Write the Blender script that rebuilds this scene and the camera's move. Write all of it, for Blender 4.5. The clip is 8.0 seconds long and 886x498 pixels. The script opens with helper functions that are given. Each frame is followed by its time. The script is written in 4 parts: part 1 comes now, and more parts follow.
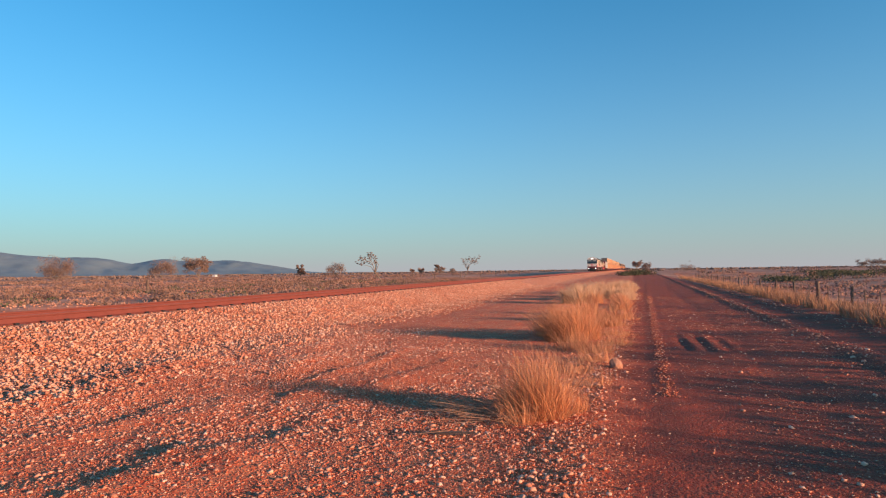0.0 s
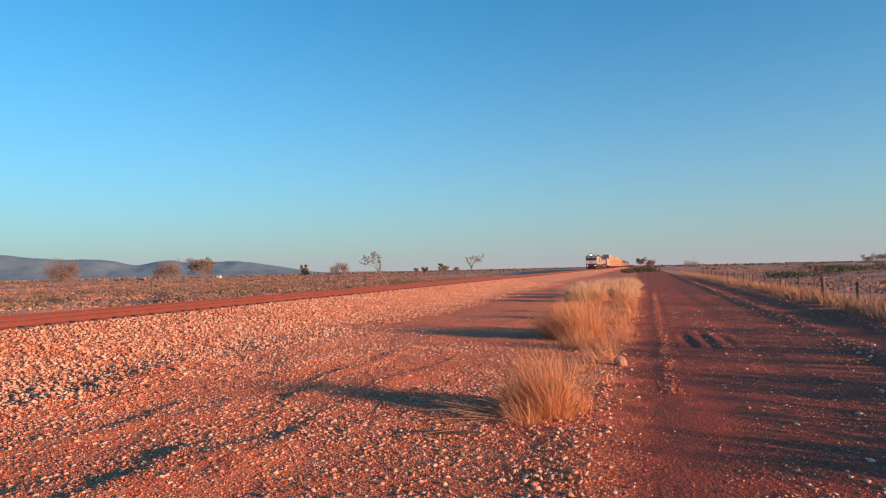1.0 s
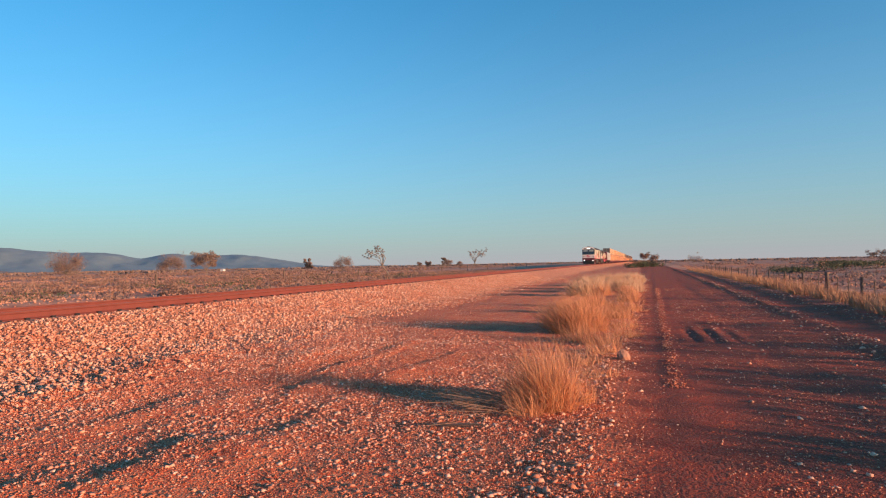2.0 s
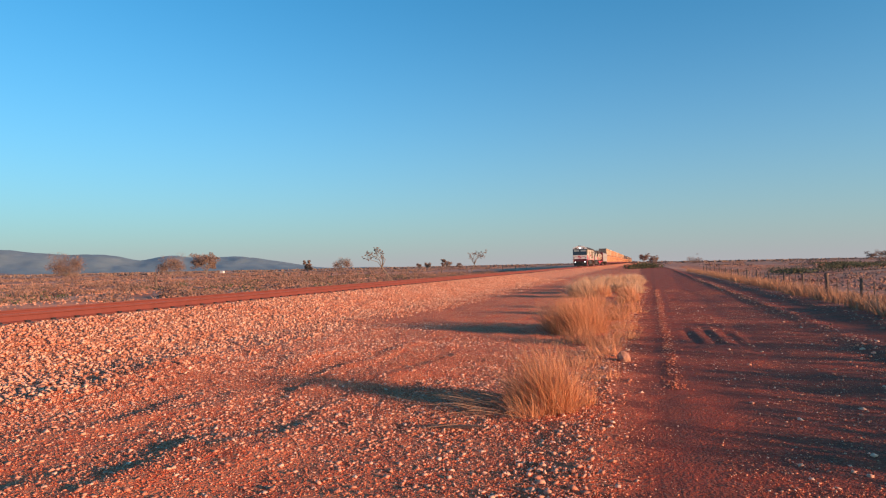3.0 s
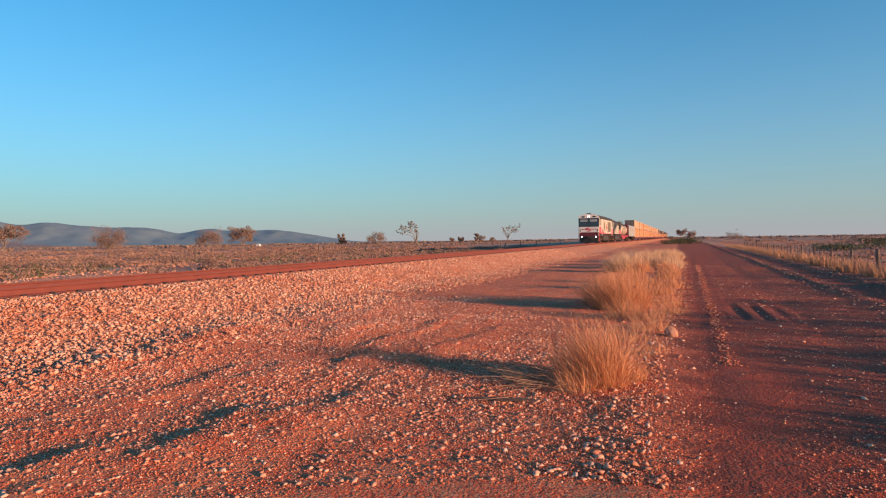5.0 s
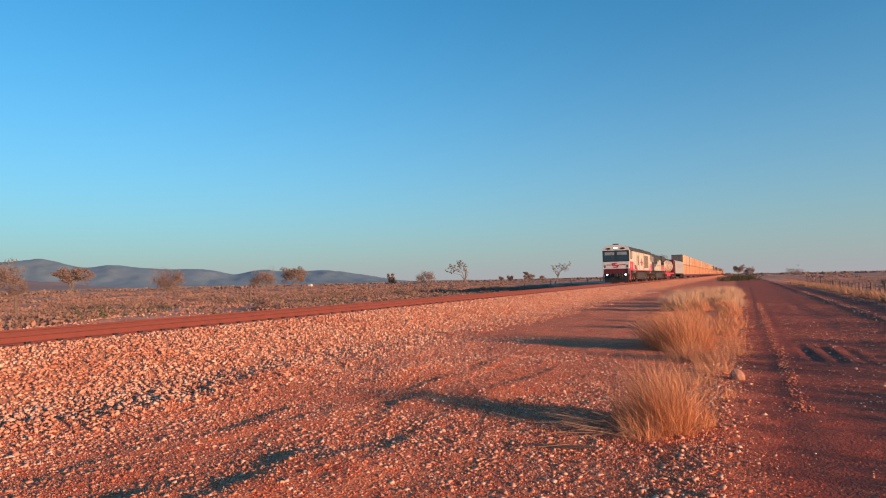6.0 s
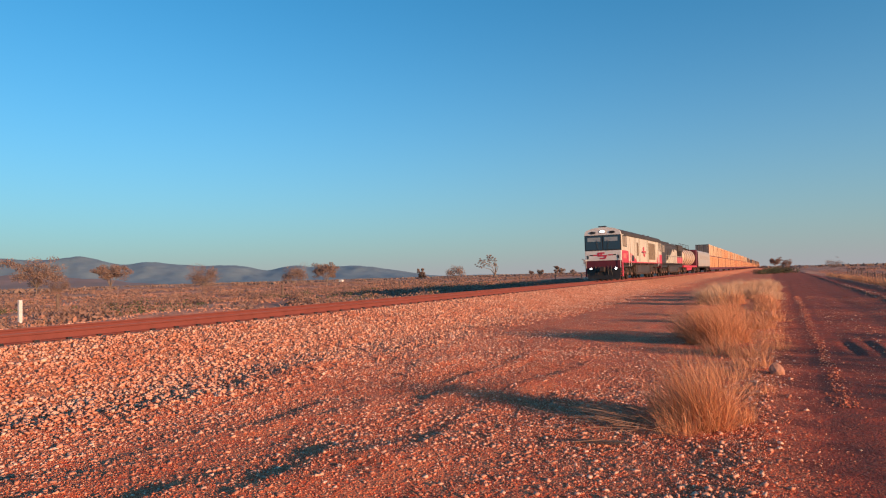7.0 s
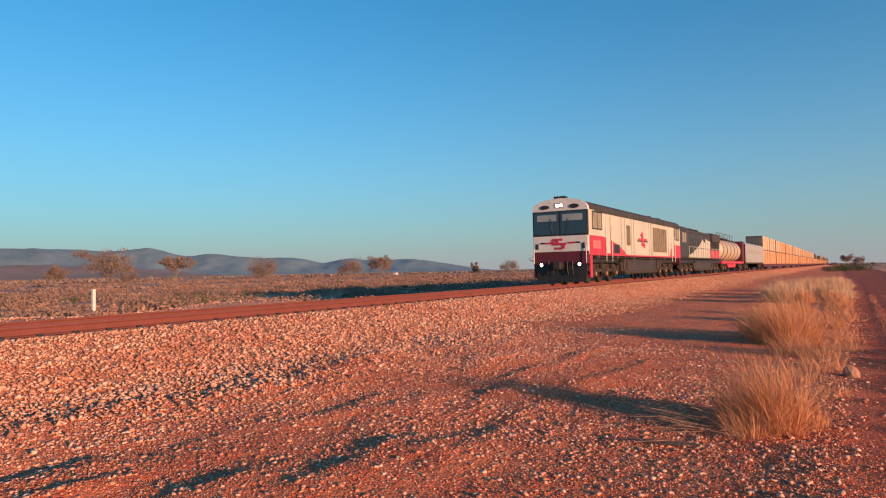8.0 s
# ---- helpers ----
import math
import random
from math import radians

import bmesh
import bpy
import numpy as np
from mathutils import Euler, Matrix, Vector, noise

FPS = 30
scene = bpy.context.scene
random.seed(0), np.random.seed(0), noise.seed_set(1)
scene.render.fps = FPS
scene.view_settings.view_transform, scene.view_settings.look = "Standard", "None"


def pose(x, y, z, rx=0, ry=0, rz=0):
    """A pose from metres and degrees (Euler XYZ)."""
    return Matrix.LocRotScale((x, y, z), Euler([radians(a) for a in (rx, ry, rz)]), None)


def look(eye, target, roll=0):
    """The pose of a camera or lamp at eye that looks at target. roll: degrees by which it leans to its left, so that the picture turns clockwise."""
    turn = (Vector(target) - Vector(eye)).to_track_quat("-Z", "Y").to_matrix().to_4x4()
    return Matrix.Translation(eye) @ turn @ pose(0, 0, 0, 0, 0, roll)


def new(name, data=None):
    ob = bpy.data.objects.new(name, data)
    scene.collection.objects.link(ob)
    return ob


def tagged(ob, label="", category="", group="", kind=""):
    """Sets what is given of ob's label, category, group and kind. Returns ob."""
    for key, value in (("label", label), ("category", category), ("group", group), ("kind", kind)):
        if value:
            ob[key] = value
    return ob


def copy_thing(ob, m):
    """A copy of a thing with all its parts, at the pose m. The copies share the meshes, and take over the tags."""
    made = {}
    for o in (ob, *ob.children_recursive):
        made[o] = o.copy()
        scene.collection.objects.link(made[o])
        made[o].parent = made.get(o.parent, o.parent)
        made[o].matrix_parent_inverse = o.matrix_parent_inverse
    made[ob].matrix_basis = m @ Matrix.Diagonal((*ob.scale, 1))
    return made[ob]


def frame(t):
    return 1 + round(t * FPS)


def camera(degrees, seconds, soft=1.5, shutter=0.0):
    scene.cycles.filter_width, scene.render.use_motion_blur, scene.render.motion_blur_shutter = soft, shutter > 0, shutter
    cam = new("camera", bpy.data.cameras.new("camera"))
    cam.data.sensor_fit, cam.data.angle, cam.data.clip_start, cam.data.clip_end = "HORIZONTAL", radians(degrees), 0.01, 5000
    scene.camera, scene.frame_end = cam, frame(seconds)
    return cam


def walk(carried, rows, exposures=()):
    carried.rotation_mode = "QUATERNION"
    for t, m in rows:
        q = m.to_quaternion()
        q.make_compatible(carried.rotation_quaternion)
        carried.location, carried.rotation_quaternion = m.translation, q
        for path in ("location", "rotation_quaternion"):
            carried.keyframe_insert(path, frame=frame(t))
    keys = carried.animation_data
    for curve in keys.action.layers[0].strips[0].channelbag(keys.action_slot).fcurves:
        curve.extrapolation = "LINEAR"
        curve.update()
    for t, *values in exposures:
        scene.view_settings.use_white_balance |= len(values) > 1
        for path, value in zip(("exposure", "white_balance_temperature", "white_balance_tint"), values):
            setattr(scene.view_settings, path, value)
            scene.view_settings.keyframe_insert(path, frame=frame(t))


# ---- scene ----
cam = camera(68.83, 8.0, soft=1.15)
PATH = [
    # seconds, x, y, z, yaw, pitch, roll
    (0.0, 0.000, 0.000, 1.500, 16.47, 1.95, 0.75),
    (0.1, 0.000, -0.000, 1.499, 16.85, 2.07, 0.79),
    (0.2, 0.000, -0.001, 1.499, 16.51, 2.01, 0.83),
    (0.3, 0.001, -0.001, 1.498, 16.90, 1.71, 0.86),
    (0.4, 0.001, -0.002, 1.498, 17.15, 1.35, 0.90),
    (0.5, 0.001, -0.002, 1.497, 16.98, 1.44, 0.94),
    (0.6, 0.002, -0.000, 1.499, 16.80, 1.53, 1.01),
    (0.7, 0.002, 0.002, 1.500, 17.10, 1.73, 1.07),
    (0.8, 0.003, 0.004, 1.502, 16.90, 1.76, 1.14),
    (0.9, 0.003, 0.006, 1.503, 16.90, 1.60, 1.20),
    (1.0, 0.004, 0.008, 1.505, 16.81, 1.85, 1.27),
    (1.1, 0.004, 0.008, 1.503, 16.71, 1.90, 1.21),
    (1.2, 0.004, 0.007, 1.501, 16.61, 1.81, 1.16),
    (1.3, 0.004, 0.007, 1.499, 16.66, 1.61, 1.10),
    (1.4, 0.004, 0.006, 1.497, 16.66, 1.62, 1.05),
    (1.5, 0.004, 0.006, 1.495, 16.58, 1.65, 0.99),
    (1.6, 0.003, 0.005, 1.495, 16.31, 1.27, 1.00),
    (1.7, 0.003, 0.003, 1.495, 16.80, 1.33, 1.01),
    (2.8, -0.004, -0.011, 1.498, 17.29, 1.32, 1.13),
    (2.9, -0.004, -0.013, 1.498, 17.16, 1.37, 1.14),
    (3.0, -0.005, -0.014, 1.498, 17.06, 1.48, 1.15),
    (3.1, -0.005, -0.014, 1.496, 17.16, 1.68, 1.12),
    (3.2, -0.005, -0.014, 1.494, 17.11, 1.63, 1.09),
    (3.3, -0.005, -0.015, 1.492, 17.25, 1.44, 1.06),
    (3.4, -0.005, -0.015, 1.490, 17.50, 1.55, 1.03),
    (3.5, -0.005, -0.015, 1.488, 17.42, 1.42, 1.00),
    (3.6, -0.007, -0.017, 1.489, 17.85, 1.04, 1.07),
    (3.7, -0.010, -0.019, 1.489, 17.80, 0.93, 1.14),
    (3.8, -0.012, -0.020, 1.490, 18.04, 0.92, 1.20),
    (3.9, -0.015, -0.022, 1.490, 18.09, 0.82, 1.27),
    (4.0, -0.017, -0.024, 1.491, 18.18, 0.76, 1.34),
    (4.1, -0.028, -0.026, 1.496, 18.24, 0.57, 1.27),
    (4.2, -0.039, -0.029, 1.502, 18.70, 0.80, 1.19),
    (5.3, -0.221, 0.028, 1.470, 20.27, -1.03, 1.17),
    (5.4, -0.222, 0.026, 1.484, 20.26, 0.20, 1.38),
    (5.5, -0.223, 0.025, 1.498, 20.44, 1.58, 1.58),
    (5.6, -0.232, 0.034, 1.498, 21.02, 2.83, 1.53),
    (5.7, -0.242, 0.042, 1.498, 21.14, 2.93, 1.48),
    (5.8, -0.251, 0.051, 1.497, 22.24, 3.11, 1.42),
    (5.9, -0.261, 0.059, 1.497, 22.94, 2.83, 1.37),
    (6.0, -0.270, 0.068, 1.497, 24.30, 2.78, 1.32),
    (6.1, -0.273, 0.069, 1.497, 25.26, 2.88, 1.27),
    (6.2, -0.276, 0.070, 1.497, 25.52, 3.24, 1.22),
    (6.3, -0.280, 0.071, 1.496, 24.86, 3.38, 1.18),
    (6.4, -0.283, 0.072, 1.496, 25.82, 3.05, 1.13),
    (6.5, -0.286, 0.073, 1.496, 25.73, 3.02, 1.08),
    (6.6, -0.288, 0.076, 1.495, 26.22, 2.50, 1.20),
    (6.7, -0.291, 0.079, 1.494, 26.93, 2.42, 1.32),
    (6.8, -0.293, 0.082, 1.494, 26.32, 2.71, 1.43),
    (6.9, -0.296, 0.085, 1.493, 26.63, 2.72, 1.55),
    (7.0, -0.298, 0.088, 1.492, 26.94, 2.38, 1.67),
    (7.1, -0.302, 0.092, 1.491, 26.88, 2.12, 1.64),
    (7.2, -0.306, 0.095, 1.490, 26.58, 2.36, 1.61),
    (7.3, -0.310, 0.099, 1.488, 27.44, 1.93, 1.57),
    (7.4, -0.314, 0.102, 1.487, 28.04, 1.69, 1.54),
    (7.5, -0.318, 0.106, 1.486, 28.03, 1.58, 1.51),
    (7.6, -0.325, 0.103, 1.488, 28.09, 1.59, 1.43),
    (7.7, -0.331, 0.100, 1.490, 28.81, 1.90, 1.35),
    (7.8, -0.338, 0.097, 1.493, 29.60, 2.03, 1.27),
    (7.9, -0.344, 0.094, 1.495, 30.43, 2.11, 1.19),
    (8.0, -0.351, 0.091, 1.497, 31.69, 1.95, 1.11),
]
walk(cam, [(t, pose(x, y, z, 90 + pitch, roll, yaw)) for t, x, y, z, yaw, pitch, roll in PATH],
     exposures=[(0.0, 0.94), (5.0, 0.85), (7.0, 0.74), (8.0, 0.70)])

# ---- light ----
SUN_EL, SUN_AZ = radians(8.0), radians(107.0)      # azimuth from +y towards +x
SUN_DIR = Vector((math.sin(SUN_AZ) * math.cos(SUN_EL), math.cos(SUN_AZ) * math.cos(SUN_EL), math.sin(SUN_EL)))
world = bpy.data.worlds.new("sky")
scene.world = world
world.use_nodes = True
wn = world.node_tree
sky = wn.nodes.new("ShaderNodeTexSky")
sky.sky_type = "NISHITA"
sky.sun_disc = False
sky.sun_elevation, sky.sun_rotation = SUN_EL, SUN_AZ
sky.air_density, sky.dust_density, sky.ozone_density = 1.0, 0.6, 3.0
clear = wn.nodes.new("ShaderNodeMix")
clear.data_type, clear.blend_type = "RGBA", "MULTIPLY"
clear.inputs[0].default_value = 1.0
clear.inputs[7].default_value = (0.21, 0.785, 0.92, 1)
wn.links.new(sky.outputs[0], clear.inputs[6])
# pale haze that thickens evenly towards the whole horizon
where = wn.nodes.new("ShaderNodeTexCoord")
axes = wn.nodes.new("ShaderNodeSeparateXYZ")
wn.links.new(where.outputs["Generated"], axes.inputs[0])
low = wn.nodes.new("ShaderNodeMath")
low.operation, low.use_clamp = "SUBTRACT", True
low.inputs[0].default_value = 1.0
wn.links.new(axes.outputs[2], low.inputs[1])
thick = wn.nodes.new("ShaderNodeMath")
thick.operation = "POWER"
wn.links.new(low.outputs[0], thick.inputs[0])
thick.inputs[1].default_value = 5.6
share = wn.nodes.new("ShaderNodeMath")
share.operation = "MULTIPLY"
wn.links.new(thick.outputs[0], share.inputs[0])
share.inputs[1].default_value = 0.85
hazy = wn.nodes.new("ShaderNodeMix")
hazy.data_type = "RGBA"
hazy.inputs[7].default_value = (1.76, 1.62, 1.79, 1)
wn.links.new(share.outputs[0], hazy.inputs[0])
wn.links.new(clear.outputs[2], hazy.inputs[6])
wn.links.new(hazy.outputs[2], wn.nodes["Background"].inputs[0])
wn.nodes["Background"].inputs[1].default_value = 0.15
sun = new("sun", bpy.data.lights.new("sun", "SUN"))
sun.data.energy, sun.data.angle, sun.data.color = 4.05, radians(0.8), (1.0, 0.545, 0.295)
sun.matrix_world = look(SUN_DIR * 100, (0, 0, 0))


# ---- materials ----
def mat(name, a, b, scale=6.0, rough=0.85, bump=0.2, metal=0.0, fine=60.0, island=0.0, rand=0.0, bump_dist=0.02):
    """Two colours mixed by noise at two scales; island and rand add variation by piece and by object."""
    m = bpy.data.materials.new(name)
    m.use_nodes = True
    nt = m.node_tree
    N, L = nt.nodes, nt.links
    bsdf = N["Principled BSDF"]
    bsdf.inputs["Roughness"].default_value = rough
    bsdf.inputs["Metallic"].default_value = metal
    co = N.new("ShaderNodeTexCoord")
    n1, n2 = N.new("ShaderNodeTexNoise"), N.new("ShaderNodeTexNoise")
    n1.inputs["Scale"].default_value, n1.inputs["Detail"].default_value = scale, 5
    n2.inputs["Scale"].default_value, n2.inputs["Detail"].default_value = fine, 3
    L.new(co.outputs["Object"], n1.inputs["Vector"])
    L.new(co.outputs["Object"], n2.inputs["Vector"])
    add = N.new("ShaderNodeMath")
    add.operation = "MULTIPLY_ADD"
    L.new(n1.outputs[0], add.inputs[0])
    add.inputs[1].default_value = 1.6
    L.new(n2.outputs[0], add.inputs[2])
    fac = add.outputs[0]
    span = N.new("ShaderNodeMapRange")
    span.inputs[1].default_value, span.inputs[2].default_value = 0.85, 1.75
    if island or rand:
        src = N.new("ShaderNodeNewGeometry").outputs["Random Per Island"] if island else N.new("ShaderNodeObjectInfo").outputs["Random"]
        more = N.new("ShaderNodeMath")
        more.operation = "MULTIPLY_ADD"
        L.new(src, more.inputs[0])
        more.inputs[1].default_value = island or rand
        L.new(fac, more.inputs[2])
        fac = more.outputs[0]
        span.inputs[2].default_value = 1.75 + (island or rand)
    L.new(fac, span.inputs[0])
    mix = N.new("ShaderNodeMix")
    mix.data_type = "RGBA"
    mix.inputs[6].default_value, mix.inputs[7].default_value = (*a, 1), (*b, 1)
    L.new(span.outputs[0], mix.inputs[0])
    L.new(mix.outputs[2], bsdf.inputs["Base Color"])
    if bump:
        bp = N.new("ShaderNodeBump")
        bp.inputs["Strength"].default_value, bp.inputs["Distance"].default_value = bump, bump_dist
        L.new(n2.outputs[0], bp.inputs["Height"])
        L.new(bp.outputs[0], bsdf.inputs["Normal"])
    return m


def ground_material():
    """Red soil near the line, brown scrub plain away from it, with pebbles, stains and pale patches."""
    m = bpy.data.materials.new("red_soil")
    m.use_nodes = True
    nt = m.node_tree
    N, L = nt.nodes, nt.links
    bsdf = N["Principled BSDF"]
    bsdf.inputs["Roughness"].default_value = 0.95
    geo = N.new("ShaderNodeNewGeometry")
    sep = N.new("ShaderNodeSeparateXYZ")
    L.new(geo.outputs["Position"], sep.inputs[0])

    def noise_node(scale, detail=4):
        n = N.new("ShaderNodeTexNoise")
        n.inputs["Scale"].default_value, n.inputs["Detail"].default_value = scale, detail
        L.new(geo.outputs["Position"], n.inputs["Vector"])
        return n.outputs[0]

    def math_node(op, a, b=0.0, c=0.0):
        n = N.new("ShaderNodeMath")
        n.operation = op
        for i, v in enumerate((a, b, c)):
            if isinstance(v, (int, float)):
                n.inputs[i].default_value = v
            else:
                L.new(v, n.inputs[i])
        return n.outputs[0]

    def mapped(v, lo, hi):
        n = N.new("ShaderNodeMapRange")
        n.interpolation_type = "SMOOTHSTEP"
        L.new(v, n.inputs[0])
        n.inputs[1].default_value, n.inputs[2].default_value = lo, hi
        return n.outputs[0]

    def mixed(f, a, b):
        n = N.new("ShaderNodeMix")
        n.data_type = "RGBA"
        L.new(f, n.inputs[0])
        for i, v in ((6, a), (7, b)):
            if isinstance(v, tuple):
                n.inputs[i].default_value = (*v, 1)
            else:
                L.new(v, n.inputs[i])
        return n.outputs[2]

    mid, small = noise_node(2.2, 6), noise_node(38.0, 4)
    soil = mixed(mapped(mid, 0.35, 0.68), (0.62, 0.083, 0.027), (0.68, 0.175, 0.074))
    cells = N.new("ShaderNodeTexVoronoi")
    cells.inputs["Scale"].default_value = 64.0
    L.new(geo.outputs["Position"], cells.inputs["Vector"])
    tone = N.new("ShaderNodeSeparateColor")
    L.new(cells.outputs["Color"], tone.inputs[0])
    soil = mixed(mapped(math_node("MULTIPLY_ADD", tone.outputs[0], 0.6, small), 0.62, 1.2), soil, (0.78, 0.30, 0.145))
    road = mixed(mapped(mid, 0.38, 0.62), (0.42, 0.054, 0.020), (0.27, 0.045, 0.020))
    road = mixed(mapped(math_node("MULTIPLY_ADD", tone.outputs[0], 0.4, small), 0.7, 1.1), road, (0.42, 0.14, 0.075))
    plain = mixed(mapped(noise_node(0.09, 5), 0.38, 0.62), (0.46, 0.165, 0.095), (0.60, 0.31, 0.20))
    plain = mixed(mapped(noise_node(0.8, 5), 0.45, 0.7), plain, (0.32, 0.17, 0.11))
    x = math_node("MULTIPLY_ADD", math_node("SUBTRACT", mid, 0.5), 1.6, sep.outputs[0])
    on_road = mapped(x, -0.55, 0.1)
    far_right = mapped(x, 5.0, 6.5)
    toe = math_node("SUBTRACT", mapped(math_node("MULTIPLY", x, -1.0), 6.6, 8.8), mapped(math_node("MULTIPLY", x, -1.0), 11.3, 12.2))
    far_left = mapped(math_node("MULTIPLY", x, -1.0), 20.5, 25.0)
    soil = mixed(math_node("MULTIPLY", toe, 0.8), soil, (0.68, 0.29, 0.155))      # crushed fines under the ballast
    col = mixed(on_road, soil, road)
    col = mixed(math_node("MAXIMUM", far_right, far_left), col, plain)
    L.new(col, bsdf.inputs["Base Color"])
    bp = N.new("ShaderNodeBump")
    bp.inputs["Strength"].default_value, bp.inputs["Distance"].default_value = 0.8, 0.04
    L.new(math_node("SUBTRACT", math_node("ADD", noise_node(14.0, 6), small), math_node("MULTIPLY", cells.outputs["Distance"], 0.3)), bp.inputs["Height"])
    L.new(bp.outputs[0], bsdf.inputs["Normal"])
    return m


M_GROUND = ground_material()


def stone_material(name, tones):
    """Loose stones: each one takes its own tone, dusted and grained."""
    m = bpy.data.materials.new(name)
    m.use_nodes = True
    N, L = m.node_tree.nodes, m.node_tree.links
    bsdf = N["Principled BSDF"]
    bsdf.inputs["Roughness"].default_value = 0.9
    geo, co = N.new("ShaderNodeNewGeometry"), N.new("ShaderNodeTexCoord")
    ramp = N.new("ShaderNodeValToRGB")
    L.new(geo.outputs["Random Per Island"], ramp.inputs[0])
    while len(ramp.color_ramp.elements) < len(tones):
        ramp.color_ramp.elements.new(0.5)
    for e, (at, c) in zip(ramp.color_ramp.elements, tones):
        e.position, e.color = at, (*c, 1)
    big, fine = N.new("ShaderNodeTexNoise"), N.new("ShaderNodeTexNoise")
    big.inputs["Scale"].default_value, fine.inputs["Scale"].default_value = 0.9, 70.0
    dust = N.new("ShaderNodeMix")
    dust.data_type = "RGBA"
    dust.inputs[7].default_value = (0.52, 0.13, 0.06, 1)
    amount = N.new("ShaderNodeMapRange")
    amount.inputs[1].default_value, amount.inputs[2].default_value = 0.42, 0.72
    amount.inputs[4].default_value = 0.45
    bump = N.new("ShaderNodeBump")
    bump.inputs["Strength"].default_value, bump.inputs["Distance"].default_value = 0.4, 0.01
    for n in (big, fine):
        L.new(co.outputs["Object"], n.inputs["Vector"])
    L.new(big.outputs[0], amount.inputs[0])
    L.new(amount.outputs[0], dust.inputs[0])
    L.new(ramp.outputs[0], dust.inputs[6])
    L.new(dust.outputs[2], bsdf.inputs["Base Color"])
    L.new(fine.outputs[0], bump.inputs["Height"])
    L.new(bump.outputs[0], bsdf.inputs["Normal"])
    return m


M_BALLAST = stone_material("ballast_stone", [(0.0, (0.30, 0.14, 0.10)), (0.22, (0.54, 0.24, 0.155)), (0.50, (0.70, 0.345, 0.23)), (0.78, (0.79, 0.435, 0.30)), (1.0, (0.83, 0.56, 0.42))])
M_GRAVEL = stone_material("gravel_stone", [(0.0, (0.34, 0.10, 0.055)), (0.30, (0.61, 0.150, 0.072)), (0.65, (0.78, 0.285, 0.16)), (0.88, (0.83, 0.40, 0.25)), (1.0, (0.86, 0.59, 0.44))])
M_ROCK = mat("pink_rock", (0.36, 0.16, 0.10), (0.52, 0.27, 0.18), 9.0, 0.9, 0.5, fine=40)
M_DRY = mat("dry_ground_cover", (0.37, 0.18, 0.125), (0.47, 0.24, 0.17), 0.08, 0.9, 0.0, island=0.5)
M_VERGE = mat("verge_grass", (0.36, 0.17, 0.09), (0.58, 0.32, 0.19), 1.0, 0.8, 0.0, island=0.8)
M_GRASS = mat("dry_grass", (0.46, 0.16, 0.065), (0.80, 0.41, 0.22), 2.0, 0.7, 0.0, island=0.9)
M_DEAD = mat("dead_stalk", (0.24, 0.12, 0.07), (0.42, 0.24, 0.15), 3.0, 0.85, 0.0, island=0.8)
M_STRAW = mat("pale_straw", (0.54, 0.30, 0.17), (0.78, 0.53, 0.35), 1.0, 0.8, 0.0, island=0.8)
M_SCRUB = mat("scrub_leaf", (0.20, 0.120, 0.092), (0.30, 0.175, 0.135), 0.05, 0.85, 0.0, island=0.35)
M_GREEN = mat("bush_leaf", (0.035, 0.045, 0.022), (0.12, 0.12, 0.06), 0.6, 0.8, 0.0, island=0.7)
# leaf tone lightened and reddened to hold the far trees' haze
M_GUM = mat("hazed_gum_leaf", (0.165, 0.115, 0.092), (0.28, 0.185, 0.15), 0.6, 0.8, 0.0, island=0.7)
M_BARK = mat("grey_bark", (0.12, 0.085, 0.065), (0.34, 0.26, 0.20), 4.0, 0.9, 0.4)
# distance haze is mixed into the hills' base colour as blue-grey
M_HILL = mat("hazed_hill_scrub", (0.165, 0.23, 0.25), (0.23, 0.295, 0.315), 0.004, 1.0, 0.0, fine=0.03)
M_FOOTHILL = mat("foothill_soil", (0.24, 0.15, 0.12), (0.36, 0.22, 0.175), 0.006, 1.0, 0.0, fine=0.05)
M_RUST = mat("rusty_rail", (0.15, 0.036, 0.027), (0.21, 0.052, 0.039), 3.0, 0.8, 0.2)
M_RAILTOP = mat("worn_rail_head", (0.16, 0.05, 0.036), (0.22, 0.075, 0.055), 8.0, 0.6, 0.1, metal=0.0)
M_SLEEPER = mat("dusty_concrete", (0.30, 0.14, 0.10), (0.42, 0.24, 0.18), 5.0, 0.9, 0.3)
M_POST = mat("weathered_timber", (0.09, 0.06, 0.05), (0.20, 0.14, 0.11), 6.0, 0.9, 0.4)
M_WIRE = mat("fence_wire", (0.12, 0.09, 0.08), (0.22, 0.16, 0.14), 6.0, 0.6, 0.0, metal=0.6)
M_WHITE = mat("white_paint", (0.56, 0.54, 0.51), (0.72, 0.70, 0.68), 0.8, 0.42, 0.03, fine=8)
M_CREAM = mat("dusty_white_paint", (0.44, 0.41, 0.34), (0.56, 0.53, 0.455), 0.5, 0.5, 0.04, fine=7)
M_RED = mat("red_paint", (0.42, 0.022, 0.055), (0.54, 0.05, 0.085), 0.8, 0.45, 0.04, fine=8)
M_PINK = mat("faded_red_paint", (0.52, 0.10, 0.10), (0.64, 0.20, 0.18), 1.5, 0.5, 0.04, fine=9)
# red darkened to maroon to include the shade on the front beam
M_MAROON = mat("shaded_dirty_red_paint", (0.07, 0.009, 0.018), (0.13, 0.017, 0.030), 1.5, 0.6, 0.06, fine=9)
M_ROOF = mat("dark_roof_paint", (0.028, 0.026, 0.027), (0.065, 0.055, 0.052), 1.0, 0.8, 0.05, fine=9)
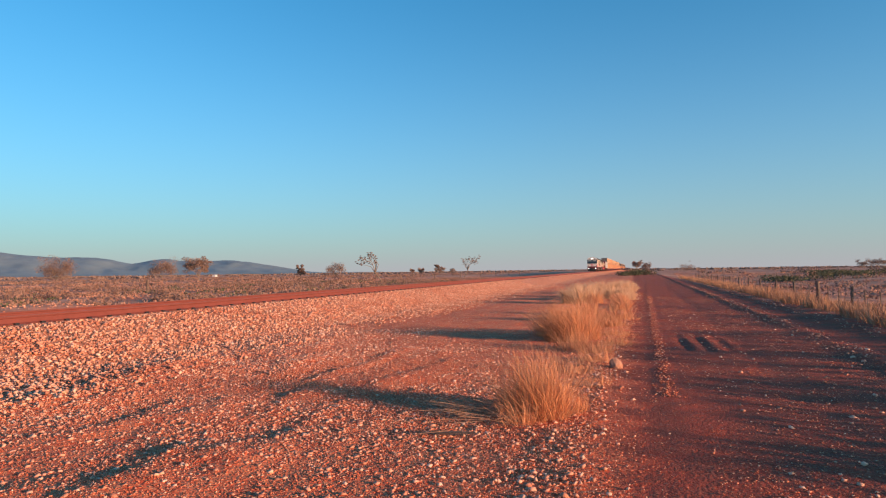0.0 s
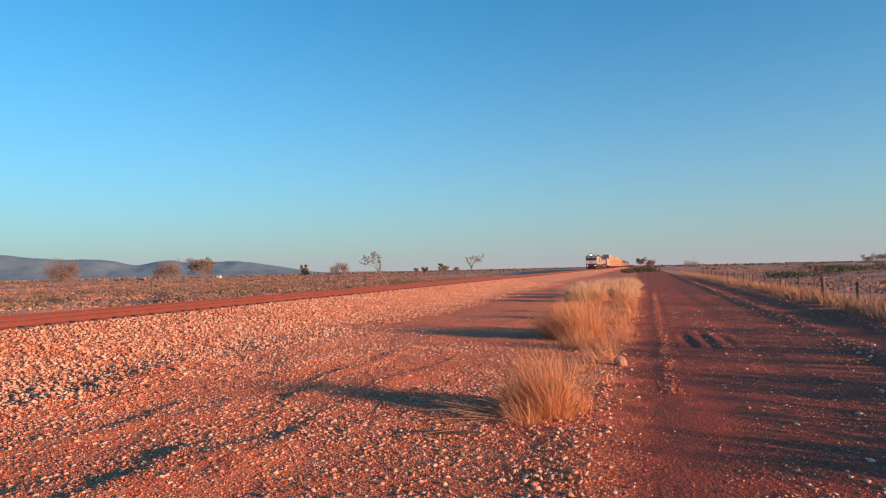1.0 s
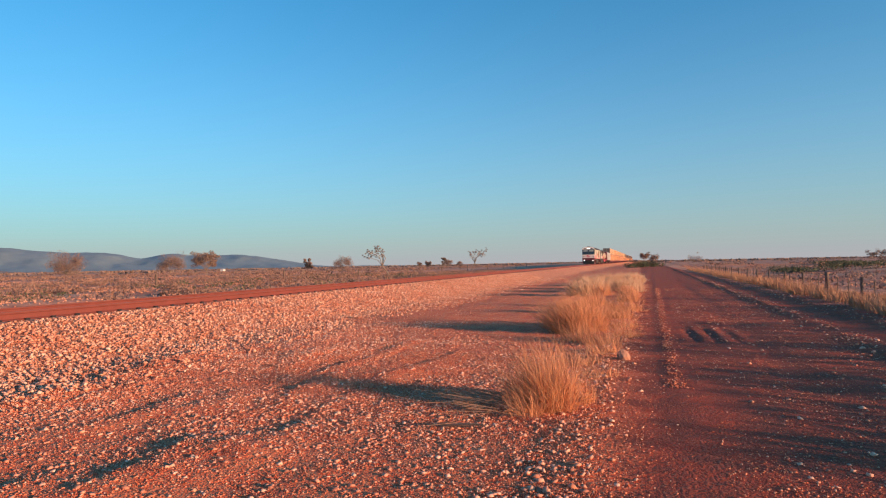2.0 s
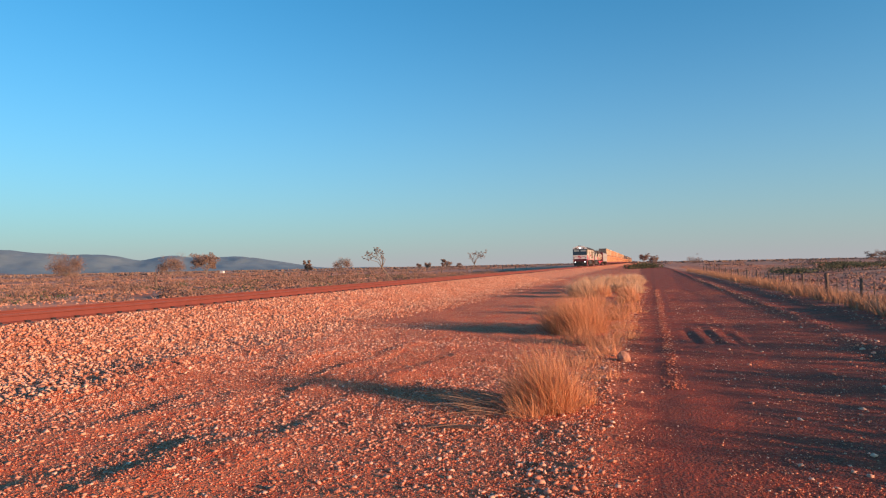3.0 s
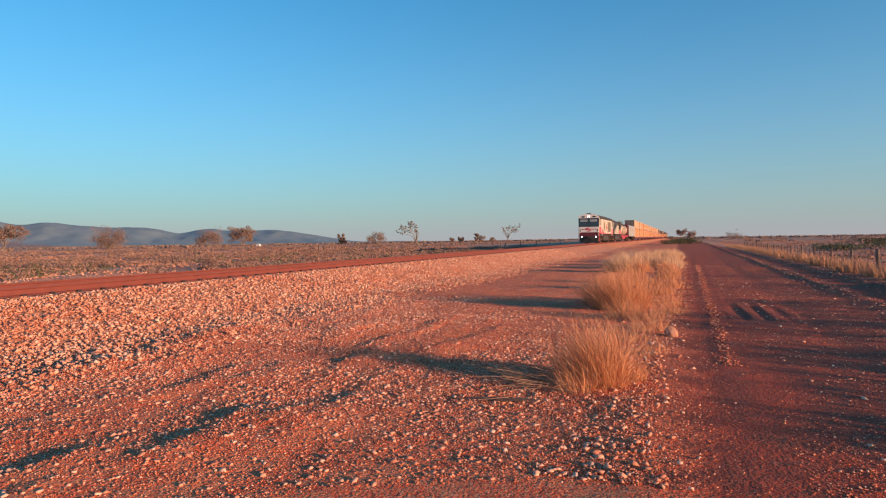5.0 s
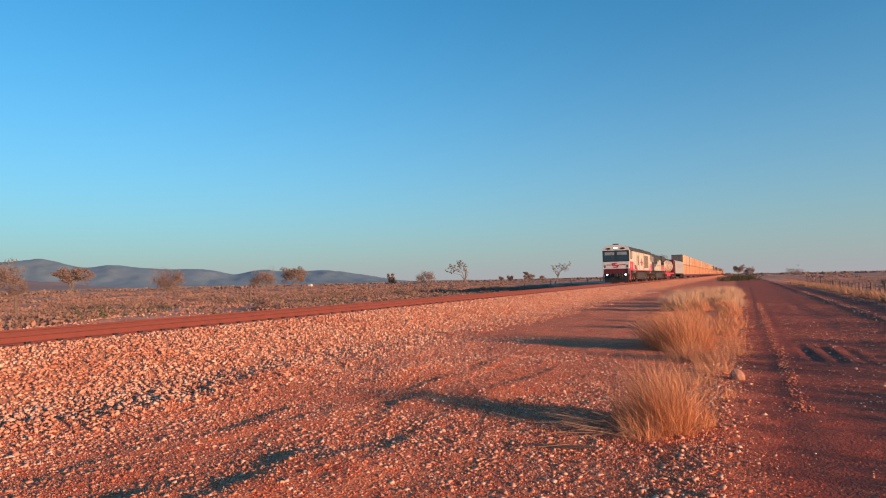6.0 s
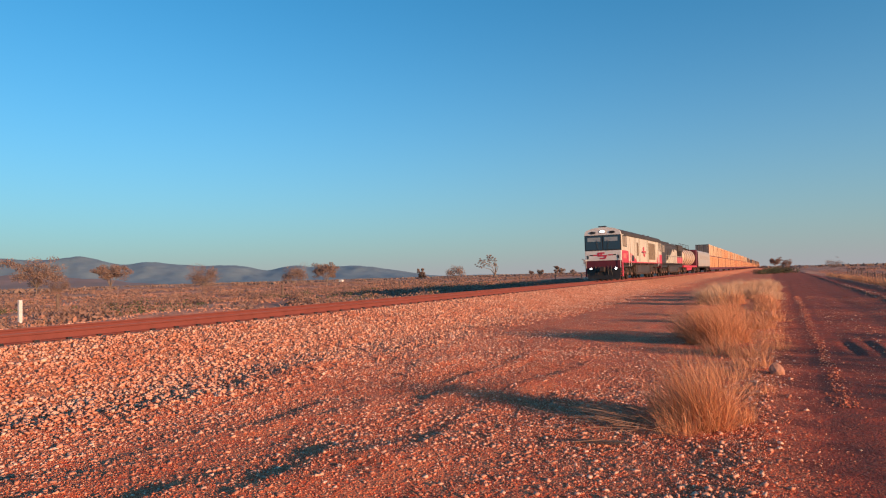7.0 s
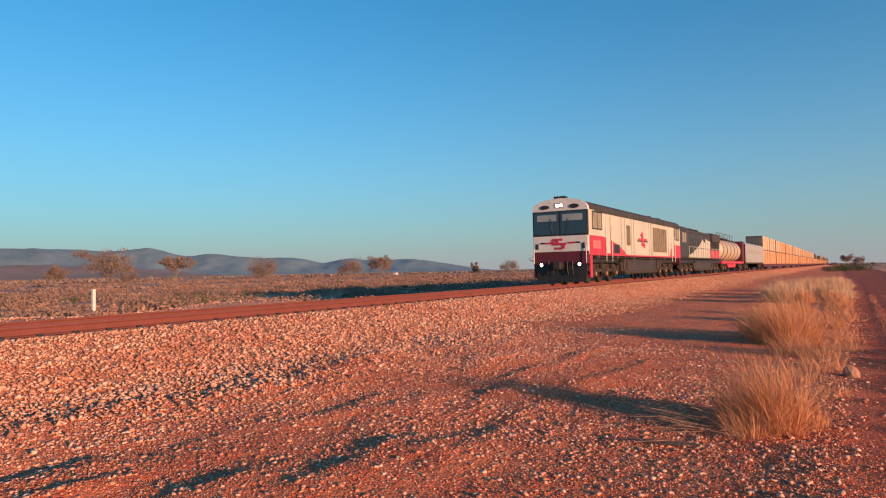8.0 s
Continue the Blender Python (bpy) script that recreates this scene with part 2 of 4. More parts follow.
M_DARK = mat("grimy_underframe", (0.010, 0.009, 0.010), (0.045, 0.031, 0.027), 2.0, 0.75, 0.2, fine=20)
# dust tones, darkened with the shade that lies below the bodies
M_DUSTY = mat("dusty_shaded_bogie", (0.012, 0.010, 0.010), (0.075, 0.048, 0.040), 2.0, 0.85, 0.2, fine=20)
M_TANKGREY = mat("dusty_tank_steel", (0.020, 0.019, 0.020), (0.060, 0.047, 0.042), 1.2, 0.55, 0.08, fine=12)
M_GREY = mat("slate_grey_paint", (0.022, 0.021, 0.023), (0.068, 0.054, 0.048), 0.8, 0.5, 0.04, fine=8)
M_BLACK = mat("black_rubber_trim", (0.012, 0.012, 0.014), (0.03, 0.03, 0.032), 3.0, 0.5, 0.05)
M_LOUVRE = mat("louvre_paint", (0.15, 0.11, 0.075), (0.28, 0.22, 0.15), 2.0, 0.6, 0.05)
M_SILVER = mat("dull_silver_paint", (0.36, 0.35, 0.34), (0.48, 0.45, 0.43), 1.0, 0.45, 0.04, metal=0.2, fine=9)
M_TANK = mat("cream_tank_paint", (0.40, 0.30, 0.22), (0.52, 0.41, 0.32), 0.7, 0.5, 0.05, fine=9)
M_BOX = [mat("peach_curtain", (0.62, 0.33, 0.17), (0.74, 0.45, 0.26), 0.5, 0.6, 0.05, fine=6, rand=0.5),
         mat("cream_curtain", (0.60, 0.43, 0.28), (0.72, 0.56, 0.40), 0.5, 0.6, 0.05, fine=6, rand=0.5),
         mat("orange_steel", (0.58, 0.24, 0.12), (0.70, 0.33, 0.18), 0.5, 0.55, 0.05, fine=6, rand=0.5)]
M_BOXEND = mat("grey_container_end", (0.10, 0.095, 0.095), (0.17, 0.15, 0.145), 0.8, 0.6, 0.05, fine=6)
M_LINEN = mat("sun_blind", (0.20, 0.25, 0.28), (0.30, 0.34, 0.36), 2.0, 0.8, 0.0)


def glow(name, colour, strength):
    m = bpy.data.materials.new(name)
    m.use_nodes = True
    b = m.node_tree.nodes["Principled BSDF"]
    b.inputs["Emission Color"].default_value, b.inputs["Emission Strength"].default_value = (*colour, 1), strength
    return m


def glass(name, tint):
    m = bpy.data.materials.new(name)
    m.use_nodes = True
    b = m.node_tree.nodes["Principled BSDF"]
    b.inputs["Base Color"].default_value = (*tint, 1)
    b.inputs["Roughness"].default_value = 0.08
    b.inputs["Specular IOR Level"].default_value = 0.8
    return m


M_LAMP = glow("headlight_glow", (1.0, 0.95, 0.9), 6.0)
M_GLASS = glass("tinted_windscreen", (0.010, 0.035, 0.07))
# the panes' brown reflection is painted into this dusty glass colour
M_SIDEGLASS = mat("dusty_reflecting_side_glass", (0.18, 0.13, 0.08), (0.40, 0.29, 0.18), 2.0, 0.3, 0.0, fine=6)


# ---- building helpers ----
def link_mesh(name, verts, faces, material, parent=None, smooth=False, label=""):
    me = bpy.data.meshes.new(name)
    me.from_pydata(verts, [], faces)
    me.materials.append(material)
    if smooth:
        me.polygons.foreach_set("use_smooth", [True] * len(me.polygons))
    ob = new(name, me)
    ob.parent = parent
    return tagged(ob, label)


def quad_mesh(name, verts, quads, material):
    """A mesh straight from number arrays: verts (n, 3), quads (m, 4)."""
    me = bpy.data.meshes.new(name)
    me.vertices.add(len(verts))
    me.vertices.foreach_set("co", np.ascontiguousarray(verts, dtype=np.float32).ravel())
    m, k = quads.shape
    me.loops.add(m * k)
    me.loops.foreach_set("vertex_index", np.ascontiguousarray(quads, dtype=np.int32).ravel())
    me.polygons.add(m)
    me.polygons.foreach_set("loop_start", np.arange(0, m * k, k, dtype=np.int32))
    me.polygons.foreach_set("loop_total", np.full(m, k, dtype=np.int32))
    me.materials.append(material)
    me.update(calc_edges=True)
    return new(name, me)


def part(name, bm, material, parent, label=""):
    me = bpy.data.meshes.new(name)
    bm.normal_update()
    bm.to_mesh(me)
    bm.free()
    me.materials.append(material)
    ob = new(name, me)
    ob.parent = parent
    return tagged(ob, label)


def thing(name, label, category, group=""):
    ob = new(name)
    ob.empty_display_size = 0.5
    return tagged(ob, label, category, group)


def box(bm, x0, x1, y0, y1, z0, z1, bevel=0.0):
    made = bmesh.ops.create_cube(bm, size=1.0, matrix=Matrix.LocRotScale(
        ((x0 + x1) / 2, (y0 + y1) / 2, (z0 + z1) / 2), None, (abs(x1 - x0), abs(y1 - y0), abs(z1 - z0))))
    if bevel:
        edges = list({e for v in made["verts"] for e in v.link_edges})
        bmesh.ops.bevel(bm, geom=edges, offset=bevel, segments=2, affect="EDGES", profile=0.5)
    return bm


def rod(bm, a, b, r, seg=10, r2=None):
    a, b = Vector(a), Vector(b)
    d = b - a
    m = Matrix.Translation((a + b) / 2) @ d.to_track_quat("Z", "Y").to_matrix().to_4x4()
    bmesh.ops.create_cone(bm, cap_ends=True, segments=seg, radius1=r, radius2=r if r2 is None else r2, depth=d.length, matrix=m)
    return bm


def prism(bm, outline, axis, lo, hi):
    """Pushes a flat outline along an axis: "x" takes (y, z) pairs, "y" takes (x, z) pairs."""
    def at(p, s):
        return (s, p[0], p[1]) if axis == "x" else (p[0], s, p[1])
    a = [bm.verts.new(at(p, lo)) for p in outline]
    b = [bm.verts.new(at(p, hi)) for p in outline]
    n = len(outline)
    for i in range(n):
        bm.faces.new((a[i], a[(i + 1) % n], b[(i + 1) % n], b[i]))
    bm.faces.new(a[::-1])
    bm.faces.new(b)
    bmesh.ops.recalc_face_normals(bm, faces=bm.faces[:])
    return bm


def B():
    return bmesh.new()


# ---- ground ----
TRACK_X, RAIL_TOP = -12.7, 0.71


def lattice(ix, iy, seed):
    h = (ix.astype(np.int64) * 374761393 + iy.astype(np.int64) * 668265263 + seed * 974711) & 0x7FFFFFFF
    h = ((h ^ (h >> 13)) * 1274126177) & 0x7FFFFFFF
    return ((h ^ (h >> 16)) & 0xFFFF) / 65535.0


def vnoise(x, y, seed=0):
    x, y = np.asarray(x, float), np.asarray(y, float)
    ix, iy = np.floor(x), np.floor(y)
    fx, fy = x - ix, y - iy
    fx, fy = fx * fx * (3 - 2 * fx), fy * fy * (3 - 2 * fy)
    a, b = lattice(ix, iy, seed), lattice(ix + 1, iy, seed)
    c, d = lattice(ix, iy + 1, seed), lattice(ix + 1, iy + 1, seed)
    return (a * (1 - fx) + b * fx) * (1 - fy) + (c * (1 - fx) + d * fx) * fy - 0.5


def step(v, lo, hi):
    t = np.clip((v - lo) / (hi - lo), 0, 1)
    return t * t * (3 - 2 * t)


def bumpline(x, at, wide):
    return np.exp(-((x - at) / wide) ** 2)


# x of the crest, its skew, the stretch along the line, and the height
WINDROWS = [(-6.75, -0.19, 5.9, 9.8, 0.10), (-4.60, 0.0, 5.6, 6.7, 0.07), (-3.55, -0.02, 3.3, 4.9, 0.10), (-3.20, 0.05, 4.2, 5.3, 0.08),
            (-3.95, 0.1, 6.1, 7.2, 0.07), (-5.60, 0.1, 2.3, 3.2, 0.08), (-7.35, 0.0, 3.8, 4.7, 0.06), (-4.10, 0.0, 2.7, 3.8, 0.09)]


def ground_height(x, y):
    x, y = np.broadcast_arrays(np.asarray(x, float), np.asarray(y, float))
    d = x - TRACK_X
    near = 1 - np.clip((d - 1.55) / 2.7, 0, 1)               # ballast shoulder beside the track
    shoulder = 0.51 * np.where(d > 0, near, 1 - np.clip((-d - 1.55) / 2.0, 0, 1))
    h = shoulder - 0.25 * step(-x, 14.0, 18.5) - 0.22 * step(x, 5.4, 7.2) - 0.33 * step(x, 7.6, 12) - 0.7 * step(-x, 60, 330)
    spent = step(y, 24, 31)                                   # the spoil bank behind the track ends here and the plain lies lower
    h = h + 0.34 * bumpline(x, -24.5, 2.4) * (1 + vnoise(x * 0.5, y * 0.35, 9)) * (1 - spent) - 0.30 * spent * step(-x, 14.5, 19)
    flat = step(x, -8.6, -7.4) * (1 - step(x, 4.5, 6.0))
    drift = vnoise(x * 1.25 + 0.9 * vnoise(y * 0.5, x * 0, 5), y * 0.38, 6) * 2.3 - 0.12      # faint graded streaks along the line
    fine_drift = vnoise(x * 2.6 + 0.6 * vnoise(y * 0.8, x * 0, 25), y * 0.8, 16) * 2.0 - 0.25
    graded = step(-x, 2.4, 3.4) * (1 - step(y, 10, 15)) * flat
    h = h + graded * (0.035 * np.clip(drift, 0, 1) + 0.045 * np.clip(fine_drift, 0, 1))
    for at, skew, y0, y1, tall in WINDROWS:                   # scraped windrows, steep on the side of the track
        c = x - at - skew * (y - y0) - 0.22 * vnoise(y * 1.7, x * 0, 12)
        side = np.where(c > 0, np.exp(-(c / 0.55) ** 2), np.exp(-(c / 0.17) ** 2))
        h = h + 0.42 * tall * side * step(y, y0 - 0.3, y0 + 0.25) * (1 - step(y, y1 - 0.25, y1 + 0.3)) * (1 + 1.2 * vnoise(x * 2.2, y * 3.1, 13))
    r = x - 0.013 * y                                         # the road veers slowly off the line
    h = h + 0.008 * bumpline(r, -0.55, 0.30) * (1 + vnoise(y * 1.3, x * 0, 7)) - 0.006 * bumpline(r, -0.02, 0.2)
    h = h + 0.007 * bumpline(r, 0.24, 0.09) * (1 + vnoise(y * 1.1, x * 0, 8)) * step(y, 6.5, 9) - 0.015 * bumpline(r, 1.75, 0.28)
    h = h + 0.05 * bumpline(r, 3.50, 0.28) * (1 + vnoise(y * 0.6, x * 0, 11)) + 0.06 * bumpline(r, 4.85, 0.4)
    h = h + 0.10 * bumpline(r, 5.65, 0.55) * step(y, 14, 20) * (1 + 0.7 * vnoise(y * 0.35, x * 0, 15))      # grassy bank beside the road
    claw = step(r, 0.40, 0.60) * (1 - step(r, 1.55, 1.8)) * step(y, 12.35, 12.75) * (1 - step(y, 14.2, 16.4))    # clawed grader marks
    h = h + 0.016 * claw * (np.sin((r - 0.035 * (15.5 - y)) * 17.0) - 0.3)
    plain = np.maximum(step(-x, 16, 24), step(x, 6, 10))
    h = h + flat * (1 - 0.75 * step(x, -2.2, -1.2)) * (0.05 * (1 - 0.6 * step(x, -3.6, -2.4)) * vnoise(x * 0.9, y * 0.7, 1) + 0.022 * vnoise(x * 2.7, y * 2.3, 2))
    h = h + (1 - plain) * 0.012 * vnoise(x * 9, y * 9, 3) + step(x, 9, 16) * 0.9 * vnoise(x * 0.05, y * 0.012, 24) * (1 - step(x, 200, 400)) + plain * (0.22 * vnoise(x * 0.14, y * 0.14, 4) + 0.08 * vnoise(x * 0.7, y * 0.7, 14))
    return h


def spread(lo, hi, fine_lo, fine_hi, stepping, growth):
    """Grid lines: even between fine_lo and fine_hi, ever wider outside."""
    mid = list(np.arange(fine_lo, fine_hi, stepping))
    up, s = [fine_hi], stepping
    while up[-1] < hi:
        s *= growth
        up.append(up[-1] + s)
    down, s = [fine_lo], stepping
    while down[-1] > lo:
        s *= growth
        down.append(down[-1] - s)
    return np.array(down[:0:-1] + mid + up)


def build_ground():
    xs = spread(-4800, 4800, -14.5, 6.0, 0.075, 1.12)
    ys = spread(-3000, 4900, 2.0, 16.0, 0.085, 1.05)
    X, Y = np.meshgrid(xs, ys)
    Z = ground_height(X, Y)
    nx, ny = len(xs), len(ys)
    idx = np.arange(nx * ny).reshape(ny, nx)
    quads = np.stack([idx[:-1, :-1], idx[:-1, 1:], idx[1:, 1:], idx[1:, :-1]], -1).reshape(-1, 4)
    ob = quad_mesh("ground", np.stack([X, Y, Z], -1).reshape(-1, 3), quads, M_GROUND)
    ob.data.polygons.foreach_set("use_smooth", [True] * len(ob.data.polygons))
    tagged(ob, "red dirt ground running out to a scrubby plain", "ground", kind="structure")


build_ground()

STONE = np.array([(-1, -1, -1), (1, -1, -1), (1, 1, -1), (-1, 1, -1), (-1, -1, 1), (1, -1, 1), (1, 1, 1), (-1, 1, 1)], float)
CHIP = np.array([(1, 0, 0), (-1, 0, 0), (0, 1, 0), (0, -1, 0), (0, 0, 1), (0, 0, -1)], float)
CHIP_FACES = np.array([(0, 2, 4), (2, 1, 4), (1, 3, 4), (3, 0, 4), (2, 0, 5), (1, 2, 5), (3, 1, 5), (0, 3, 5)])
SHARD = np.array([(1, 1, 1), (-1, -1, 1), (-1, 1, -1), (1, -1, -1)], float)
SHARD_FACES = np.array([(0, 2, 1), (0, 1, 3), (0, 3, 2), (1, 2, 3)])
STONE_FACES = np.array([(0, 3, 2, 1), (4, 5, 6, 7), (0, 1, 5, 4), (1, 2, 6, 5), (2, 3, 7, 6), (3, 0, 4, 7)])


def stones(name, x, y, size, material, label, category, rng, sink=0.3, lift=0.0, chip=False, shard=False, squat=0.62):
    """One heap of loose angular stones lying on the ground."""
    n = len(x)
    form, form_faces = (SHARD, SHARD_FACES) if shard else (CHIP, CHIP_FACES) if chip else (STONE, STONE_FACES)
    k = len(form)
    v = (form[None] * rng.uniform(0.45, 1.0, (n, k, 3)) + rng.normal(0, 0.12, (n, k, 3))) * rng.uniform(0.4, 1.25, (n, 1, 3)) * (size / 2)[:, None, None]
    q = rng.normal(size=(n, 4))
    q /= np.linalg.norm(q, axis=1, keepdims=True)
    w, a, b, c = q.T
    R = np.stack([1 - 2 * (b * b + c * c), 2 * (a * b - c * w), 2 * (a * c + b * w),
                  2 * (a * b + c * w), 1 - 2 * (a * a + c * c), 2 * (b * c - a * w),
                  2 * (a * c - b * w), 2 * (b * c + a * w), 1 - 2 * (a * a + b * b)], -1).reshape(n, 3, 3)
    v = np.einsum("nij,nkj->nki", R, v) * np.array([1.0, 1.0, squat])
    z = ground_height(x, y) + size * (0.5 - sink) * squat + lift * rng.random(n)
    v += np.stack([x, y, z], -1)[:, None]
    faces = (form_faces[None] + (np.arange(n) * k)[:, None, None]).reshape(-1, form_faces.shape[1])
    return tagged(quad_mesh(name, v.reshape(-1, 3), faces, material), label, category, kind="stuff")


# ---- railway track ----
def build_track():
    rail_line = thing("railway_track", "straight rusty railway track on concrete sleepers in ballast", "railway track")
    rail_line.location = (TRACK_X, 0, 0)
    foot = RAIL_TOP - 0.17
    for side in (-1, 1):
        x = side * 0.7525
        profile = [(-.07, 0), (.07, 0), (.07, .012), (.024, .03), (.02, .12), (.035, .135), (.035, .158),
                   (-.035, .158), (-.035, .135), (-.02, .12), (-.024, .03), (-.07, .012)]
        bm = prism(B(), [(x + a, foot + b) for a, b in profile], "y", -60, 1500)
        rail = part("rail", bm, M_RUST, rail_line, "rust-red steel rail")
        part("rail_head", box(B(), x - .034, x + .034, -60, 1500, foot + .159, RAIL_TOP), M_RAILTOP, rail, "worn bright running surface")
    sl = bmesh.new()
    prism(sl, [(-1.25, foot - .14), (1.25, foot - .14), (1.25, foot - .02), (.95, foot - .002), (.5, foot - .002), (.3, foot - .03),
               (-.3, foot - .03), (-.5, foot - .002), (-.95, foot - .002), (-1.25, foot - .02)], "y", -.12, .12)
    first = part("sleeper", sl, M_SLEEPER, rail_line, "dusty concrete sleeper")
    first.location.y = -8.0
    c0 = part("rail_clip", box(B(), -.035, .035, -.045, .045, foot - .005, foot + .035, .008), M_BLACK, first, "dark spring rail fastening")
    spots = [s * .7525 + o * .10 for s in (-1, 1) for o in (-1, 1)]
    c0.location.x = spots[-1]
    for i in range(1, 170):
        s = new("sleeper", first.data)
        s.parent, s.location = rail_line, (0, -8.0 + 0.60 * i, 0)
        for at in spots:
            c = new("rail_clip", c0.data)
            c.parent, c.location = s, (at, 0, 0)


# ---- loose stones ----
def build_stones():
    rng = np.random.default_rng(3)

    def place(n, x0, x1, y0, y1, power=1.0):
        return rng.uniform(x0, x1, n), y0 + (y1 - y0) * rng.random(n) ** power

    # ballast shoulder, thinning out at its foot
    x, y = place(84000, -11.5, -6.2, 2.0, 60.0, 1.5)
    keep = rng.random(len(x)) < 1 - 0.97 * step(x + 1.2 * vnoise(x * 0.8, y * 0.6, 30), -9.2, -6.2)
    x, y = x[keep], y[keep]
    half = len(x) // 2
    stones("track_ballast", x[:half], y[:half], 0.026 + 0.05 * rng.random(half) ** 1.4, M_BALLAST,
           "pale blocky ballast stones heaped beside the track", "ballast", rng, 0.25, 0.03, squat=0.8)
    stones("track_ballast", x[half:], y[half:], 0.034 + 0.056 * rng.random(len(x) - half) ** 1.4, M_BALLAST,
           "pale sharp ballast shards heaped beside the track", "ballast", rng, 0.2, 0.03, chip=True, squat=0.7)
    x, y = place(14000, -14.2, -11.5, 2.0, 60.0, 1.2)
    keep = np.abs(np.abs(x - TRACK_X) - 0.7525) > 0.13
    x, y = x[keep], y[keep]
    stones("track_ballast", x, y, rng.uniform(0.035, 0.06, len(x)), M_BALLAST,
           "ballast stones packed between the sleepers", "ballast", rng, 0.5)
    x, y = place(13000, 0.0, 1.0, 55.0, 190.0, 1.3)
    x = -11.5 + 4.6 * x ** 1.7
    stones("track_ballast", x, y, rng.uniform(0.05, 0.10, len(x)), M_BALLAST,
           "red-dusted ballast stones further along the track", "ballast", rng, 0.25, chip=True)
    # gravelled flat
    x, y = place(195000, -8.6, -0.4, 1.6, 10.5, 0.95)
    keep = (np.hypot(x, y) > 4.0) & (rng.random(len(x)) < (0.75 + 0.8 * vnoise(x * 0.8, y * 0.45, 31)) * (1 - 0.7 * bumpline(x, -4.75, 0.45) * bumpline(y, 6.3, 1.2)))
    x, y = x[keep], y[keep]
    stones("gravel", x, y, 0.009 + 0.013 * rng.random(len(x)) ** 1.5, M_GRAVEL,
           "fine red grit covering the dirt", "gravel", rng, 0.2, shard=True)
    x, y = place(76000, -8.6, -0.4, 1.6, 17.0, 1.1)
    bare = 0.95 * bumpline(x, -4.75, 0.45) * bumpline(y, 6.3, 1.2) + 0.8 * bumpline(x, -7.2, 0.9) * step(y, 8, 11)
    keep = (np.hypot(x, y) > 4.0) & (rng.random(len(x)) < (0.62 + 1.1 * vnoise(x * 0.8, y * 0.45, 31) + 0.2 * bumpline(x, -4.1, 0.5)) * (1 - np.clip(bare, 0, 1)))
    x, y = x[keep], y[keep]
    stones("gravel", x, y, 0.014 + 0.022 * rng.random(len(x)) ** 2.0, M_GRAVEL,
           "small red gravel scattered over the dirt", "gravel", rng, 0.3, chip=True)
    x, y = place(60000, -8.4, -0.5, 1.6, 16.0, 1.2)
    keep = (np.hypot(x, y) > 4.0) & (rng.random(len(x)) < 0.22 + 1.1 * vnoise(x * 0.6, y * 0.5, 41) + 0.65 * step(-x, 2.8, 6))
    x, y = x[keep], y[keep]
    stones("gravel", x, y, 0.014 + 0.036 * rng.random(len(x)) ** 2.4, M_BALLAST, "larger pink-tinged stones strewn on the dirt", "gravel", rng, 0.35)
    x, y = place(13000, -8.2, -1.0, 17.0, 55.0, 1.2)
    stones("gravel", x, y, rng.uniform(0.02, 0.05, len(x)), M_GRAVEL, "sparse gravel on the red flat", "gravel", rng, 0.3, chip=True)
    # windrow between grass and road, and the road's own gravel
    y = 4.0 + 38 * rng.random(30000) ** 1.5
    x = 0.013 * y - 0.70 + rng.normal(0, 0.36, len(y))
    stones("gravel", x, y, 0.010 + 0.022 * rng.random(len(x)) ** 2, M_GRAVEL, "red gravel in a windrow beside the road", "gravel", rng, 0.3, 0.01, chip=True)
    y = 4.0 + 38 * rng.random(2800) ** 1.5
    x = 0.013 * y - 0.68 + rng.normal(0, 0.22, len(y))
    stones("gravel", x, y, 0.016 + 0.04 * rng.random(len(x)) ** 2.2, M_BALLAST, "pale stones in a windrow beside the road", "gravel", rng, 0.3, 0.01)
    x, y = place(52000, 0.45, 3.4, 4.0, 36.0, 1.9)
    keep = rng.random(len(x)) < 0.5 + 1.0 * vnoise(x * 1.2, y * 0.4, 33)
    x, y = x[keep] + 0.017 * y[keep], y[keep]
    stones("gravel", x, y, 0.010 + 0.024 * rng.random(len(x)) ** 2.0, M_GRAVEL, "loose gravel on the dirt road", "gravel", rng, 0.3, chip=True)
    x, y = place(450, 0.9, 3.4, 4.0, 24.0, 1.7)
    stones("gravel", x, y, 0.02 + 0.035 * rng.random(len(x)) ** 2, M_BALLAST, "pale loose stones on the dirt road", "gravel", rng, 0.3)
    y = 8.0 + 28 * rng.random(1500) ** 1.3
    x = 0.013 * y + 0.24 + rng.normal(0, 0.08, len(y))
    stones("gravel", x, y, 0.013 + 0.026 * rng.random(len(y)) ** 2, M_GRAVEL, "red stones between the wheel ruts", "gravel", rng, 0.3)
    rock = B()
    bmesh.ops.create_icosphere(rock, subdivisions=2, radius=0.10)
    for v in rock.verts:
        v.co = v.co * (1 + 0.35 * noise.noise(v.co * 9)) * Vector((1.1, 0.9, 0.75)).length / 1.6
    ob = tagged(part("rock", rock, M_ROCK, None), "pinkish fist-sized rock on the verge", "rock")
    ob.location = (-0.30, 10.15, float(ground_height(-0.32, 10.1)) + 0.05)
    for at, n in ((3.50, 900), (4.85, 800)):
        y = 6 + 50 * rng.random(n) ** 1.4
        x = 0.013 * y + at + rng.normal(0, 0.22, n)
        stones("gravel", x, y, 0.02 + 0.05 * rng.random(n) ** 2, M_BALLAST, "pale stones along the road edge", "gravel", rng, 0.3)
    # stones thrown up along the far shoulder
    y = 3 + 90 * rng.random(5000) ** 1.2
    x = -24.6 + rng.normal(0, 0.8, len(y))
